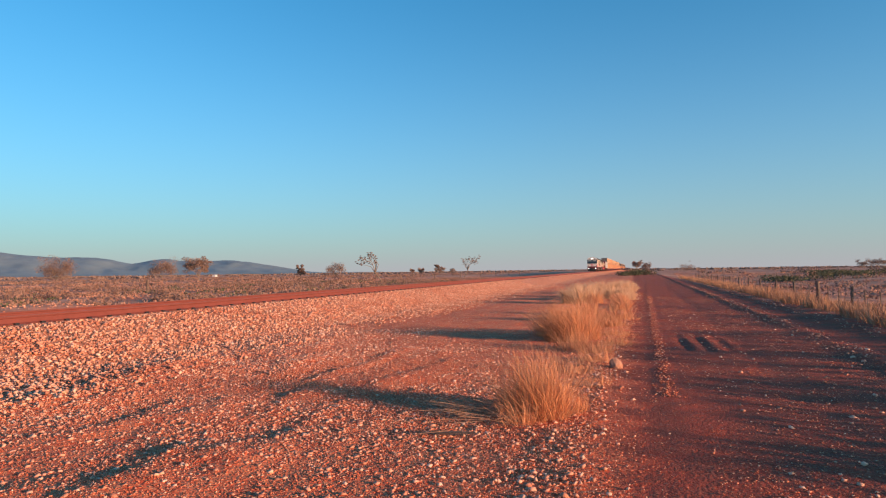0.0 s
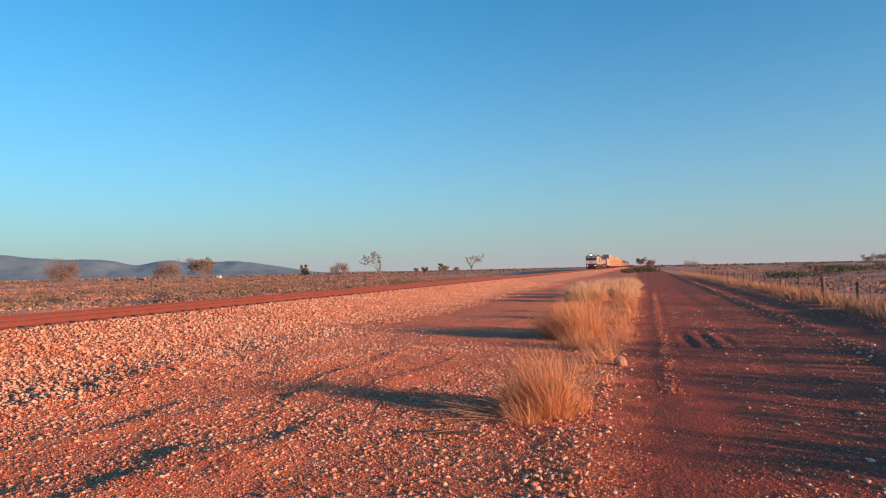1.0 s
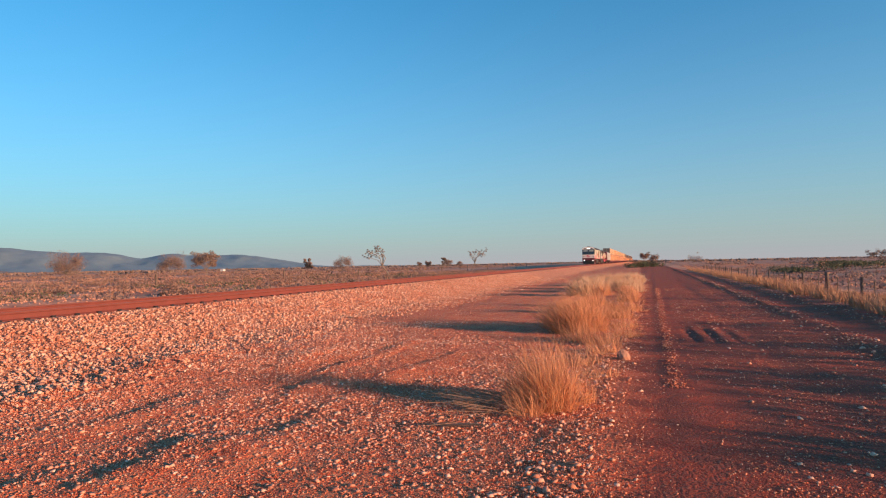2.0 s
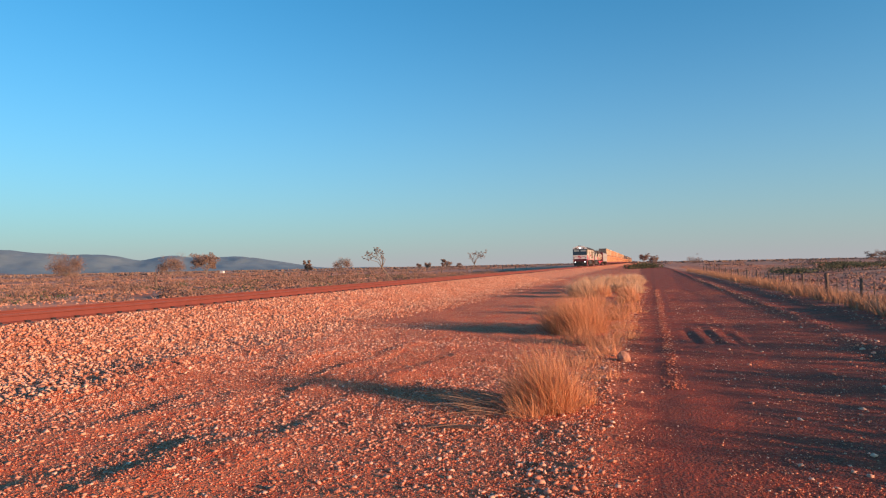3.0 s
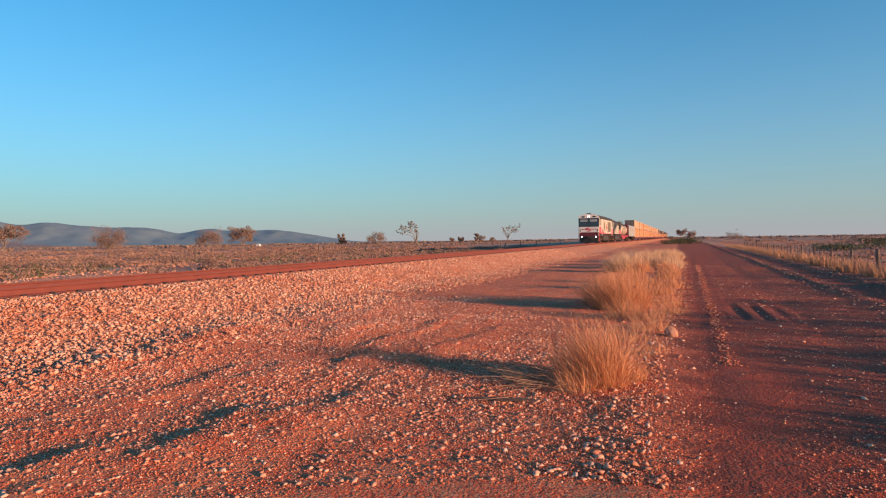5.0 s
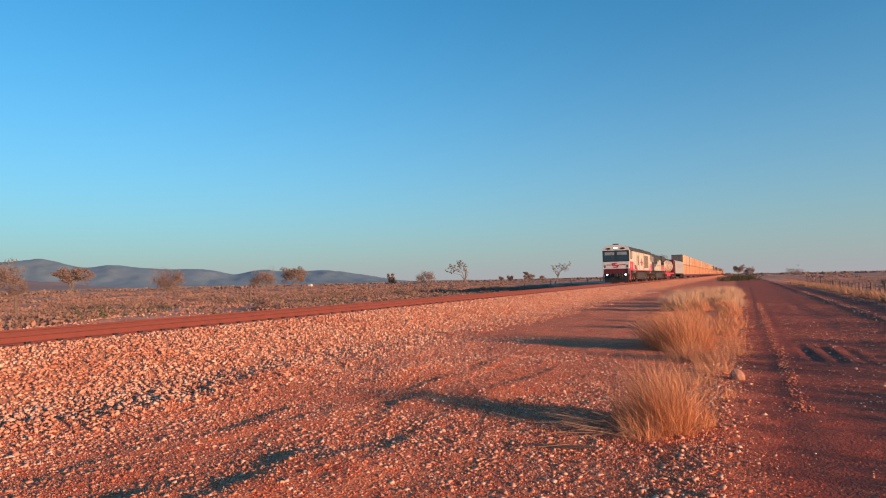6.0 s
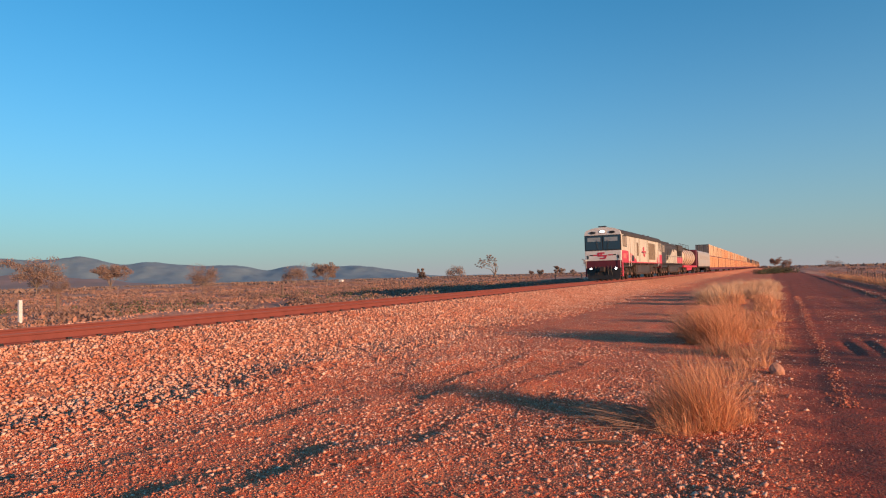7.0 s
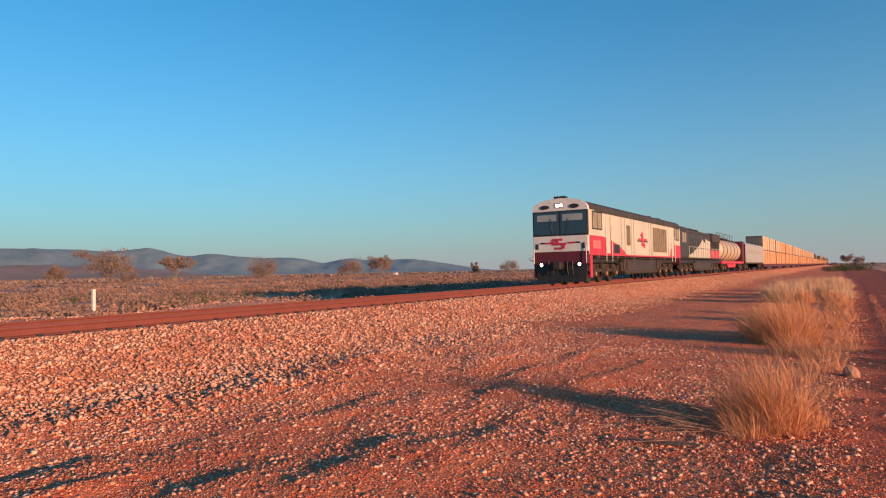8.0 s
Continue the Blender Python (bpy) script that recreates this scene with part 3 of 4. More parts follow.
    stones("gravel", x, y, rng.uniform(0.04, 0.11, len(x)), M_BALLAST, "pale stones on the bank behind the track", "gravel", rng, 0.3)


# ---- vegetation ----
def blades(rng, n, radius, height, lean, width, wind=(0, 0)):
    """Grass blades as bent strips, upright at the heart of a tuft and arching outwards at its rim."""
    ang = rng.uniform(0, 2 * np.pi, n)
    rad = radius * np.sqrt(rng.random(n)) * 0.7
    bx, by = rad * np.cos(ang), rad * np.sin(ang)
    h = height * (0.25 + 0.75 * rng.random(n))
    out = lean * h * rng.uniform(0.05, 1.5, n) * (0.25 + rad / max(radius, 1e-6))
    a2 = ang + rng.normal(0, 0.9, n)
    dx, dy = np.cos(a2) * out + wind[0] * h, np.sin(a2) * out + wind[1] * h
    kx, ky = rng.normal(0, 0.10, n) * h, rng.normal(0, 0.10, n) * h
    face = rng.uniform(0, 2 * np.pi, n)
    wx, wy = np.cos(face) * width, np.sin(face) * width
    pts = []
    for t, k in ((0.0, 1.0), (0.4, 0.9), (0.75, 0.6), (1.0, 0.2)):
        bend = t ** 1.6
        kink = math.sin(math.pi * t)
        cx, cy = bx + dx * bend + kx * kink, by + dy * bend + ky * kink
        cz = h * (t - 0.16 * t * t * np.minimum(out / h * 1.5, 1.6))
        pts += [np.stack([cx - wx * k, cy - wy * k, cz], -1), np.stack([cx + wx * k, cy + wy * k, cz], -1)]
    v = np.stack(pts, 1)
    f = np.array([(0, 1, 3, 2), (2, 3, 5, 4), (4, 5, 7, 6)])
    return v, f


def joined(name, chunks, material):
    """Puts (verts (n, k, 3), faces) chunks into one mesh."""
    vs, fs, base = [], [], 0
    for v, f in chunks:
        n, k, _ = v.shape
        vs.append(v.reshape(-1, 3))
        fs.append((f[None] + (np.arange(n) * k)[:, None, None] + base).reshape(-1, 4))
        base += n * k
    return quad_mesh(name, np.concatenate(vs), np.concatenate(fs), material)


def grass_tuft(x, y, radius, height, count, seed, material, label, width=0.0019):
    """A tuft of upright shoots with a skirt of low, bent stalks."""
    rng = np.random.default_rng(seed)
    root = thing("grass_tuft", label, "grass tuft", "dry tufts beside the road")
    root.location = (x, y, float(ground_height(x, y)) - 0.02)
    shoots = joined("shoot_clump", [blades(rng, int(count * 1.35), radius, height, 0.8, width, (-0.22, 0.03))], material)
    stalks = joined("stalk_skirt", [blades(rng, int(count * 0.45), radius * 1.4, height * 0.5, 1.7, width, (-0.3, 0.0))], material)
    shoots.parent = stalks.parent = root


def build_near_grass():
    tall = "tall dry orange grass tuft on the stony verge"
    for i, (x, y, r, h, n) in enumerate([
            (-0.90, 6.60, 0.25, 0.84, 1050), (-1.22, 6.95, 0.30, 0.50, 420), (-1.10, 6.35, 0.25, 0.36, 260), (-0.66, 6.95, 0.22, 0.34, 240),
            (-1.62, 13.9, 0.34, 0.92, 650), (-1.25, 13.7, 0.34, 1.02, 800), (-1.00, 14.2, 0.32, 1.00, 700), (-1.85, 14.8, 0.45, 0.80, 420), (-1.35, 15.3, 0.45, 0.92, 480),
            (-0.55, 8.6, 0.35, 0.22, 160), (-0.85, 9.6, 0.40, 0.30, 220), (-0.60, 10.8, 0.40, 0.34, 260), (-0.70, 12.0, 0.45, 0.42, 320), (-0.35, 13.2, 0.40, 0.36, 220),
            (-1.15, 12.4, 0.45, 0.46, 320), (-0.45, 15.0, 0.45, 0.40, 260)]):
        grass_tuft(x, y, r, h, n, 40 + i, M_GRASS, tall)
    for i in range(26):
        rng = np.random.default_rng(100 + i)
        y = 17 + i * 1.7 + rng.uniform(-0.7, 0.7)
        grass_tuft(min(-1.0 + 0.01 * y + rng.normal(0, 0.55), -0.75 + 0.01 * y), y, rng.uniform(0.4, 0.8), rng.uniform(0.35, 0.75), 420, 200 + i,
                   M_GRASS if i < 9 else M_STRAW, "faded dry grass clump beside the road", 0.005)
    for i, (x, y, r, h) in enumerate([(-2.5, 29.0, 0.7, 0.85), (-2.2, 32.5, 0.8, 0.90), (-2.6, 36.0, 0.8, 0.95), (-1.9, 41.0, 0.9, 0.95), (-1.0, 34.0, 0.8, 0.75), (-0.8, 44.0, 0.9, 0.9)]):
        grass_tuft(x, y, r, h, 900, 260 + i, M_STRAW, "pale straw clump on the flat beside the road", 0.006)
    # broken stalks lying under the first tuft
    rng = np.random.default_rng(8)
    bm = B()
    for i in range(150):
        a, l = rng.uniform(2.2, 4.2), rng.uniform(0.15, 0.55)
        x, y = -1.45 + rng.normal(0, 0.26), 6.6 + rng.normal(0, 0.36)
        z = float(ground_height(x, y)) + rng.uniform(0.01, 0.10)
        rod(bm, (x, y, z), (x + math.cos(a) * l, y + math.sin(a) * l, z + rng.uniform(-0.02, 0.12)), 0.0022, 3)
    tagged(part("dead_stalks", bm, M_DEAD, None), "pale broken stalks lying on the gravel", "dead stalks", kind="stuff")
    bm = B()
    for k in range(14):
        a = rng.uniform(-0.5, 0.5)
        p = (-1.78 + rng.normal(0, .07), 5.66 + rng.normal(0, .05), 0.03)
        rod(bm, p, (p[0] + .32 * math.cos(a), p[1] + .32 * math.sin(a) * .4, 0.05), 0.004, 4)
    tagged(part("dry_twigs", bm, M_POST, None), "small dry twigs on the gravel", "twigs", kind="stuff")


def verge_grass():
    """Unbroken dry grass along the right verge and under the fence."""
    rng = np.random.default_rng(21)
    chunks = []
    for i in range(1450):
        y = -16 + 120 * rng.random() ** 1.15
        x = 5.55 + 4.5 * rng.random() ** 2.5 + 0.010 * max(y, 0)
        v, f = blades(rng, 40, rng.uniform(0.25, 0.55), rng.uniform(0.45, 0.72) if x < 6.7 and y > 17 else rng.uniform(0.2, 0.42), 0.6, 0.008)
        chunks.append((v + np.array([x, y, float(ground_height(x, y)) - 0.02]), f))
    tagged(joined("verge_grass", chunks, M_VERGE), "dense dry grass along the fence", "grass", kind="stuff")


def unseen_shade_bushes():
    """Bushes added out of view on the verge beside the camera, to shade the road."""
    for i, (x, y, w, h) in enumerate([(9.5, 8.6, 1.7, 1.9), (11.2, 6.2, 1.9, 2.4), (10.4, 11.2, 1.6, 2.0), (13.0, 9.2, 2.2, 2.9), (12.4, 14.2, 1.9, 2.6), (8.9, 4.0, 1.4, 1.3),
                                        (10.8, 18.5, 1.8, 2.1), (11.6, 23.0, 2.0, 2.3), (9.6, 13.4, 1.5, 1.6),
                                        (7.7, 2.6, 1.5, 1.2), (7.6, 4.4, 1.5, 1.25), (7.9, 6.2, 1.4, 1.3), (8.6, 0.8, 1.5, 1.3)]):
        rng = np.random.default_rng(700 + i)
        chunks = []
        for k in range(9):
            c = (rng.normal(0, w * 0.4), rng.normal(0, w * 0.4), h * rng.uniform(0.25, 0.85))
            chunks.append(leaf_cloud(rng, 130, c, (w * 0.4, w * 0.4, h * 0.25), 0.07))
        root = thing("bush", "unseen grey-green bush added to shade the road", "bush", "verge bushes")
        root.location = (x, y, float(ground_height(x, y)) - 0.05)
        bm = B()
        for k in range(5):
            a = k * 1.26
            rod(bm, (0, 0, 0), (math.cos(a) * w * 0.35, math.sin(a) * w * 0.35, h * 0.7), 0.03, 6, 0.012)
        part("stem_clump", bm, M_BARK, root)
        joined("crown", chunks, M_GUM).parent = root


def leaf_cloud(rng, n, centre, size, leaf):
    """Small leaf faces over a lumpy clump."""
    p = rng.normal(size=(n, 3))
    p /= np.linalg.norm(p, axis=1, keepdims=True)
    p *= rng.uniform(0.45, 1.0, (n, 1)) * np.asarray(size)
    a, b = rng.normal(size=(n, 3)), rng.normal(size=(n, 3))
    a /= np.linalg.norm(a, axis=1, keepdims=True)
    b -= a * (a * b).sum(1, keepdims=True)
    b /= np.linalg.norm(b, axis=1, keepdims=True)
    l = leaf * rng.uniform(0.6, 1.3, (n, 1))
    c = p + np.asarray(centre)
    return np.stack([c - a * l, c - b * l * 0.5, c + a * l, c + b * l * 0.5], 1), np.array([(0, 1, 2, 3)])


def scrub(name, spots, material, label, seed, leaves=60, leaf=0.10):
    rng = np.random.default_rng(seed)
    chunks = []
    for x, y, w, h in spots:
        z = float(ground_height(x, y))
        for k in range(3):
            ox, oy = rng.normal(0, w * 0.35, 2)
            hh = h * rng.uniform(0.6, 1.0)
            chunks.append(leaf_cloud(rng, leaves // 3, (x + ox, y + oy, z + hh * 0.5), (w * 0.5, w * 0.5, hh * 0.55), leaf * (0.6 + w * 0.4)))
    tagged(joined(name, chunks, material), label, "scrub", kind="stuff")


def build_scrub():
    rng = np.random.default_rng(5)

    def belt(n, x0, x1, y0, y1, w, h, power=1.0):
        out = []
        while len(out) < n:
            y = y0 + (y1 - y0) * rng.random() ** power
            x = x0 + (x1 - x0) * rng.random() ** power
            out.append((x, y, w * rng.uniform(0.6, 1.5), h * rng.uniform(0.5, 1.4)))
        return out
    scrub("saltbush", belt(620, -27.5, -85, 2, 150, 1.9, 0.62, 1.2), M_SCRUB, "low grey-brown saltbush over the plain", 51, 150, 0.075)
    scrub("saltbush", belt(1300, -70, -360, 10, 460, 3.4, 0.55), M_SCRUB, "distant low scrub on the plain", 52, 45, 0.14)
    scrub("green_scrub", belt(90, -28, -60, 10, 120, 1.7, 0.6), M_GREEN, "dark green low bushes among the saltbush", 53, 60, 0.08)
    scrub("dry_scrub", belt(800, -27, -130, 3, 190, 3.0, 0.22, 1.3), M_DRY, "short dry ground cover over the plain", 54, 72, 0.06)
    scrub("saltbush", belt(220, 11, 75, 22, 180, 1.8, 0.5), M_SCRUB, "low brown scrub beyond the fence", 55, 54, 0.09)
    scrub("saltbush", belt(220, 16, 330, 150, 700, 4.0, 1.0), M_SCRUB, "distant scrub beyond the fence", 56, 45, 0.16)
    scrub("green_scrub", belt(20, 18, 64, 66, 170, 4.2, 1.3), M_GREEN, "rounded dark green bushes beyond the fence", 57, 700, 0.05)
    scrub("dry_scrub", belt(700, 11, 120, 26, 260, 2.6, 0.25), M_DRY, "short dry ground cover beyond the fence", 61, 72, 0.06)
    scrub("far_scrub", belt(400, -700, 900, 600, 1600, 8.0, 1.6), M_GUM, "line of far scrub towards the horizon", 58, 40, 0.35)
    scrub("far_scrub", belt(400, -1500, -300, 150, 1300, 9.0, 1.5), M_GUM, "far scrub towards the hills", 59, 40, 0.35)
    scrub("road_bush", [(-1.2 + 0.8 * i, 140 + 3 * i, 2.4, 1.3 + 0.25 * (i % 2)) for i in range(5)], M_GREEN,
          "dark grey-green bush where the road bends away", 60, 1100, 0.06)


def tree(x, y, height, crown, seed, label, lean=0.2, sparse=False, limbs=7, dome=False, flat=0.55):
    """A gum: tapered leaning trunk, forked limbs and a broken crown of leaf clumps."""
    rng = np.random.default_rng(seed)
    z0 = float(ground_height(x, y)) - 0.1
    root = thing("tree", label, "tree", "trees on the plain")
    root.location = (x, y, z0)
    bm = B()
    fork = height * (0.32 if sparse else 0.08 if dome else 0.20)
    r0 = height * (0.022 if sparse else 0.018)
    # the trunk leans along the horizontal direction across the line of sight
    side = Vector((y, -x, 0)).normalized()
    top = side * (lean * fork) + Vector((0, 0, fork))
    rod(bm, (0, 0, 0), top, r0, 8, r0 * 0.75)
    chunks = []
    for i in range(limbs):
        a = 2 * math.pi * (i + rng.uniform(-0.3, 0.3)) / limbs
        reach = crown * rng.uniform(0.45, 1.0)
        tip_z = height * (rng.uniform(0.30, 0.92) if dome else rng.uniform(0.60, 0.95))
        mid = top + Vector((math.cos(a) * reach * 0.45, math.sin(a) * reach * 0.45, (tip_z - fork) * 0.6))
        tip = top + Vector((math.cos(a) * reach, math.sin(a) * reach, tip_z - fork)) + side * lean * height * 0.35
        rod(bm, top, mid, r0 * 0.55, 6, r0 * 0.35)
        rod(bm, mid, tip, r0 * 0.35, 5, r0 * 0.12)
        for k in range(9 if sparse else 7):
            f = rng.uniform(0.55, 1.05)
            c = mid.lerp(tip, f) + Vector(rng.normal(0, crown * (0.15 if sparse else 0.20), 3))
            s = crown * rng.uniform(0.16, 0.28) * (0.5 if sparse else 1.8 if dome else 1.4)
            chunks.append(leaf_cloud(rng, 26 if sparse else 115, c, (s, s, s * (0.8 if dome else flat)), height * (0.013 if sparse else 0.024)))
    part("trunk", bm, M_BARK, root)
    crown_ob = joined("crown", chunks, M_GUM)
    crown_ob.parent = root


def polar(px_angle, dist):
    """A place by its bearing from the track's direction (degrees, left negative) and its distance."""
    a = radians(px_angle)
    return dist * math.sin(a), dist * math.cos(a)


def build_trees():
    gum, bare = "spreading grey-green gum tree on the plain", "thin leaning gum with a sparse broken crown"
    T = [(-21.75, 126, 6.4, 2.0, bare, -0.75, True), (-14.6, 215, 7.6, 3.4, bare, 0.5, True),
         (-40.0, 400, 10.5, 7.6, gum, 0.1, False), (-37.1, 230, 7.4, 4.4, gum, -0.2, False),
         (-25.9, 400, 7.2, 5.2, gum, 0.0, False), (-28.9, 420, 8.4, 2.2, gum, 0.0, False),
         (-59.1, 300, 12.5, 9.5, gum, 0.1, False), (-54.2, 330, 12.0, 6.4, gum, 0.1, False), (-47.3, 380, 11.0, 8.0, gum, 0.0, False),
         (-62.6, 210, 5.4, 2.4, gum, 0.0, False), (-57.6, 320, 5.0, 4.0, gum, 0.0, False),
         (-19.2, 450, 4.4, 1.6, gum, 0.0, False), (-18.4, 450, 5.0, 1.8, gum, 0.0, False), (-17.0, 430, 7.4, 1.5, gum, 0.0, False),
         (-16.6, 440, 5.0, 2.4, gum, 0.0, False), (-15.6, 450, 4.0, 2.2, gum, 0.0, False),
         (0.2, 330, 5.0, 2.6, gum, 0.1, False), (1.0, 310, 3.8, 2.3, gum, 0.0, False), (4.2, 420, 3.6, 4.0, gum, 0.0, False),
         (16.6, 620, 6.2, 5.0, gum, 0.0, False), (17.4, 630, 6.6, 5.4, gum, 0.0, False), (18.0, 640, 6.0, 4.0, gum, 0.0, False)]
    for i, (a, d, h, c, label, lean, sparse) in enumerate(T):
        tree(*polar(a, d), h, c, 300 + i, label, lean, sparse, 7 if sparse else 8, not sparse and i < 16 and i not in (3, 6, 7))


# ---- fences ----
def build_fences():
    ys = [20.45 + 4.03 * i for i in range(16)]
    fence = thing("fence", "old timber post and wire fence in dry grass", "fence")
    for i, y in enumerate(ys):
        x = 6.9
        z = float(ground_height(x, y))
        big = i == 2
        bm = rod(B(), (x, y, z - .2), (x + .03 * math.sin(i * 2.1), y, z + (1.10 if big else 1.0)), .085 if big else .05, 8, .07 if big else .045)
        part("post", bm, M_POST, fence)
    for a, b in zip(ys, ys[1:]):
        for f in (0.35, 0.68):
            y = a + (b - a) * f
            z = float(ground_height(6.9, y))
            part("dropper", rod(B(), (6.9, y, z - .05), (6.91, y, z + 0.92), .02, 6), M_POST, fence, "thin picket between the posts")
    for k in range(4):
        for a, b in zip(ys, ys[1:]):
            part("wire", rod(B(), (6.9, a, float(ground_height(6.9, a)) + .20 + .22 * k), (6.9, b, float(ground_height(6.9, b)) + .20 + .22 * k), .004, 4), M_WIRE, fence)
    fence = thing("fence", "weathered post fence across the scrub plain", "fence")
    for i in range(11):
        x, y = -50.0, 31.5 + 26.0 * i
        z = float(ground_height(x, y))
        part("post", rod(B(), (x, y, z - .2), (x, y, z + 1.45), .14, 8, .12), M_POST, fence)
    for k in range(3):
        part("wire", rod(B(), (-50, 20, .25 + .3 * k), (-50, 320, .25 + .3 * k), .006, 4), M_WIRE, fence)
    marker = thing("marker_post", "white painted marker post behind the track", "marker post")
    marker.location = (-34.4, 19.7, float(ground_height(-34.4, 19.7)))
    part("post", box(B(), -.08, .08, -.08, .08, -.1, 1.15, .012), M_WHITE, marker)


# ---- distance ----
def build_hills():
    """A low range of scrub-covered hills, highest towards the far left."""
    az = np.radians(np.linspace(-100, -19, 260))
    rows = 26

    def crest(d):
        h = 62 * step(-d, 26.5, 35) + 18 * step(-d, 42, 45.5) + 12 * step(-d, 47, 51) + 24 * step(-d, 57, 61) + 4 * step(-d, 19, 24)
        for at, wide, tall in ((-40.2, 1.3, 9), (-41.9, 1.2, -12), (-51.3, 1.2, 9), (-53.2, 1.1, -6), (-56.4, 2.2, 36), (-64, 4, 12), (-80, 9, 30)):
            h = h + tall * np.exp(-((d - at) / wide) ** 2)
        return h
    D = np.degrees(az)
    top = crest(D) + 3 * vnoise(D * 1.3, D * 0, 71) + 2 * vnoise(D * 4.1, D * 0, 72)
    R0, R1 = 2400.0, 3300.0
    t = np.linspace(0, 1, rows)[:, None]
    r = R0 + (R1 - R0) * t
    rough = 16 * vnoise(D[None] * 0.9 + t * 3, t * 6, 73) + 8 * vnoise(D[None] * 2.6, t * 14, 74)
    z = top[None] * step(t, 0.0, 1.0) + rough * t * (1 - t) * 4 * (top[None] / 90) - 1.0
    X, Y = r * np.sin(az)[None], r * np.cos(az)[None]
    n = len(az)
    idx = np.arange(rows * n).reshape(rows, n)
    quads = np.stack([idx[:-1, :-1], idx[:-1, 1:], idx[1:, 1:], idx[1:, :-1]], -1).reshape(-1, 4)
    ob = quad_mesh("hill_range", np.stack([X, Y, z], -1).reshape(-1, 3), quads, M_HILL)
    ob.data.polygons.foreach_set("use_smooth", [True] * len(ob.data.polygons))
    tagged(ob, "long range of scrub-covered hills with blue-grey haze in their colour", "hills", kind="structure")
    # a low red-brown foothill before the range
    az = np.radians(np.linspace(-104, -46, 160))
    D = np.degrees(az)
    top = 34 * step(-D, 48, 61) + 5 * vnoise(D * 0.8, D * 0, 75) * step(-D, 50, 56)
    t = np.linspace(0, 1, 14)[:, None]
    r = 1250.0 + 650.0 * t
    z = top[None] * step(t, 0.0, 1.0) * (1 + 0.35 * vnoise(D[None] * 1.1, t * 5, 76)) - 1.2
    X, Y = r * np.sin(az)[None], r * np.cos(az)[None]
    n = len(az)
    idx = np.arange(14 * n).reshape(14, n)
    quads = np.stack([idx[:-1, :-1], idx[:-1, 1:], idx[1:, 1:], idx[1:, :-1]], -1).reshape(-1, 4)
    ob = quad_mesh("foothill", np.stack([X, Y, z], -1).reshape(-1, 3), quads, M_FOOTHILL)
    ob.data.polygons.foreach_set("use_smooth", [True] * len(ob.data.polygons))
    tagged(ob, "low red-brown foothill before the range", "hills", kind="structure")
    shed = thing("shed", "small white shed far off on the plain", "shed")
    x, y = polar(-35.9, 600)
    shed.location = (x, y, float(ground_height(x, y)))
    part("wall", box(B(), -1.6, 1.6, -1.5, 1.5, 0, 2.0), M_WHITE, shed)
    part("roof", prism(B(), [(-1.8, 2.0), (1.8, 2.0), (0, 2.7)], "y", -1.7, 1.7), M_SILVER, shed)


# ---- train ----
# every vehicle's space: x across, y backwards from its own front, z up from the rail head
TURNING = []      # (wheelset, its axle's place, radius) of the locomotives


def wheelset(r):
    """Two flanged wheels with a raised rim and hub on an axle, centred on the axle."""
    bm = B()
    for s in (-1, 1):
        rod(bm, (s * 0.68, 0, 0), (s * 0.80, 0, 0), r, 24)
        rod(bm, (s * 0.64, 0, 0), (s * 0.68, 0, 0), r + 0.03, 24)
        rod(bm, (s * 0.80, 0, 0), (s * 0.84, 0, 0), r * 0.42, 12)
        for k in range(4):
            a = k * math.pi / 2
            rod(bm, (s * 0.80, math.cos(a) * r * .62, math.sin(a) * r * .62), (s * 0.815, math.cos(a) * r * .62, math.sin(a) * r * .62), r * .12, 8)
    rod(bm, (-.68, 0, 0), (.68, 0, 0), .08, 8)
    return bm


def bogie(root, y, axles, r=0.46, turning=False):
    bm = B()
    lo, hi = y + axles[0] - .75, y + axles[-1] + .75
    for s in (-1, 1):
        prism(bm, [(lo, .62), (lo + .35, .55), (hi - .35, .55), (hi, .62), (hi, .84), (hi - .5, .96), (lo + .5, .96), (lo, .84)], "x", s * .98 - .07, s * .98 + .07)
        for a in axles:
            box(bm, s * 1.06 - .10, s * 1.06 + .10, y + a - .2, y + a + .2, .32, .72, .04)
    box(bm, -.95, .95, y - .3, y + .3, .6, 1.0, .03)
    b = part("bogie", bm, M_DUSTY, root, "dusty bogie side frames, darkened for shade")
    for s in (-1, 1):
        for a in axles:
            part("axle_cap", rod(B(), (s * 1.15, y + a, .47), (s * 1.20, y + a, .47), .10, 12), M_SLEEPER, b, "pale dusty axle cap")
            for o in (-.40, .40):
                bm = B()
                for k in range(4):
                    rod(bm, (s * 1.06, y + a + o, .50 + k * .11), (s * 1.06, y + a + o, .56 + k * .11), .115, 10)
                rod(bm, (s * 1.06, y + a + o, .48), (s * 1.06, y + a + o, .98), .07, 8)
                part("spring", bm, M_DUSTY, b, "dusty coil spring")
        for a, c in zip(axles, axles[1:]):
            m = y + (a + c) / 2
            part("brake_cylinder", rod(B(), (s * 1.12, m - .22, .84), (s * 1.12, m + .22, .84), .11, 10), M_DARK, b)
            part("brake_hanger", rod(B(), (s * .80, m, .35), (s * .86, m + .1, .98), .035, 6), M_DARK, b)
    for a in axles:
        w = part("wheelset", wheelset(r), M_DARK, b, "grimy steel wheels on an axle")
        w.location = (0, y + a, r)
        if turning:
            TURNING.append((w, y + a, r))
    return b


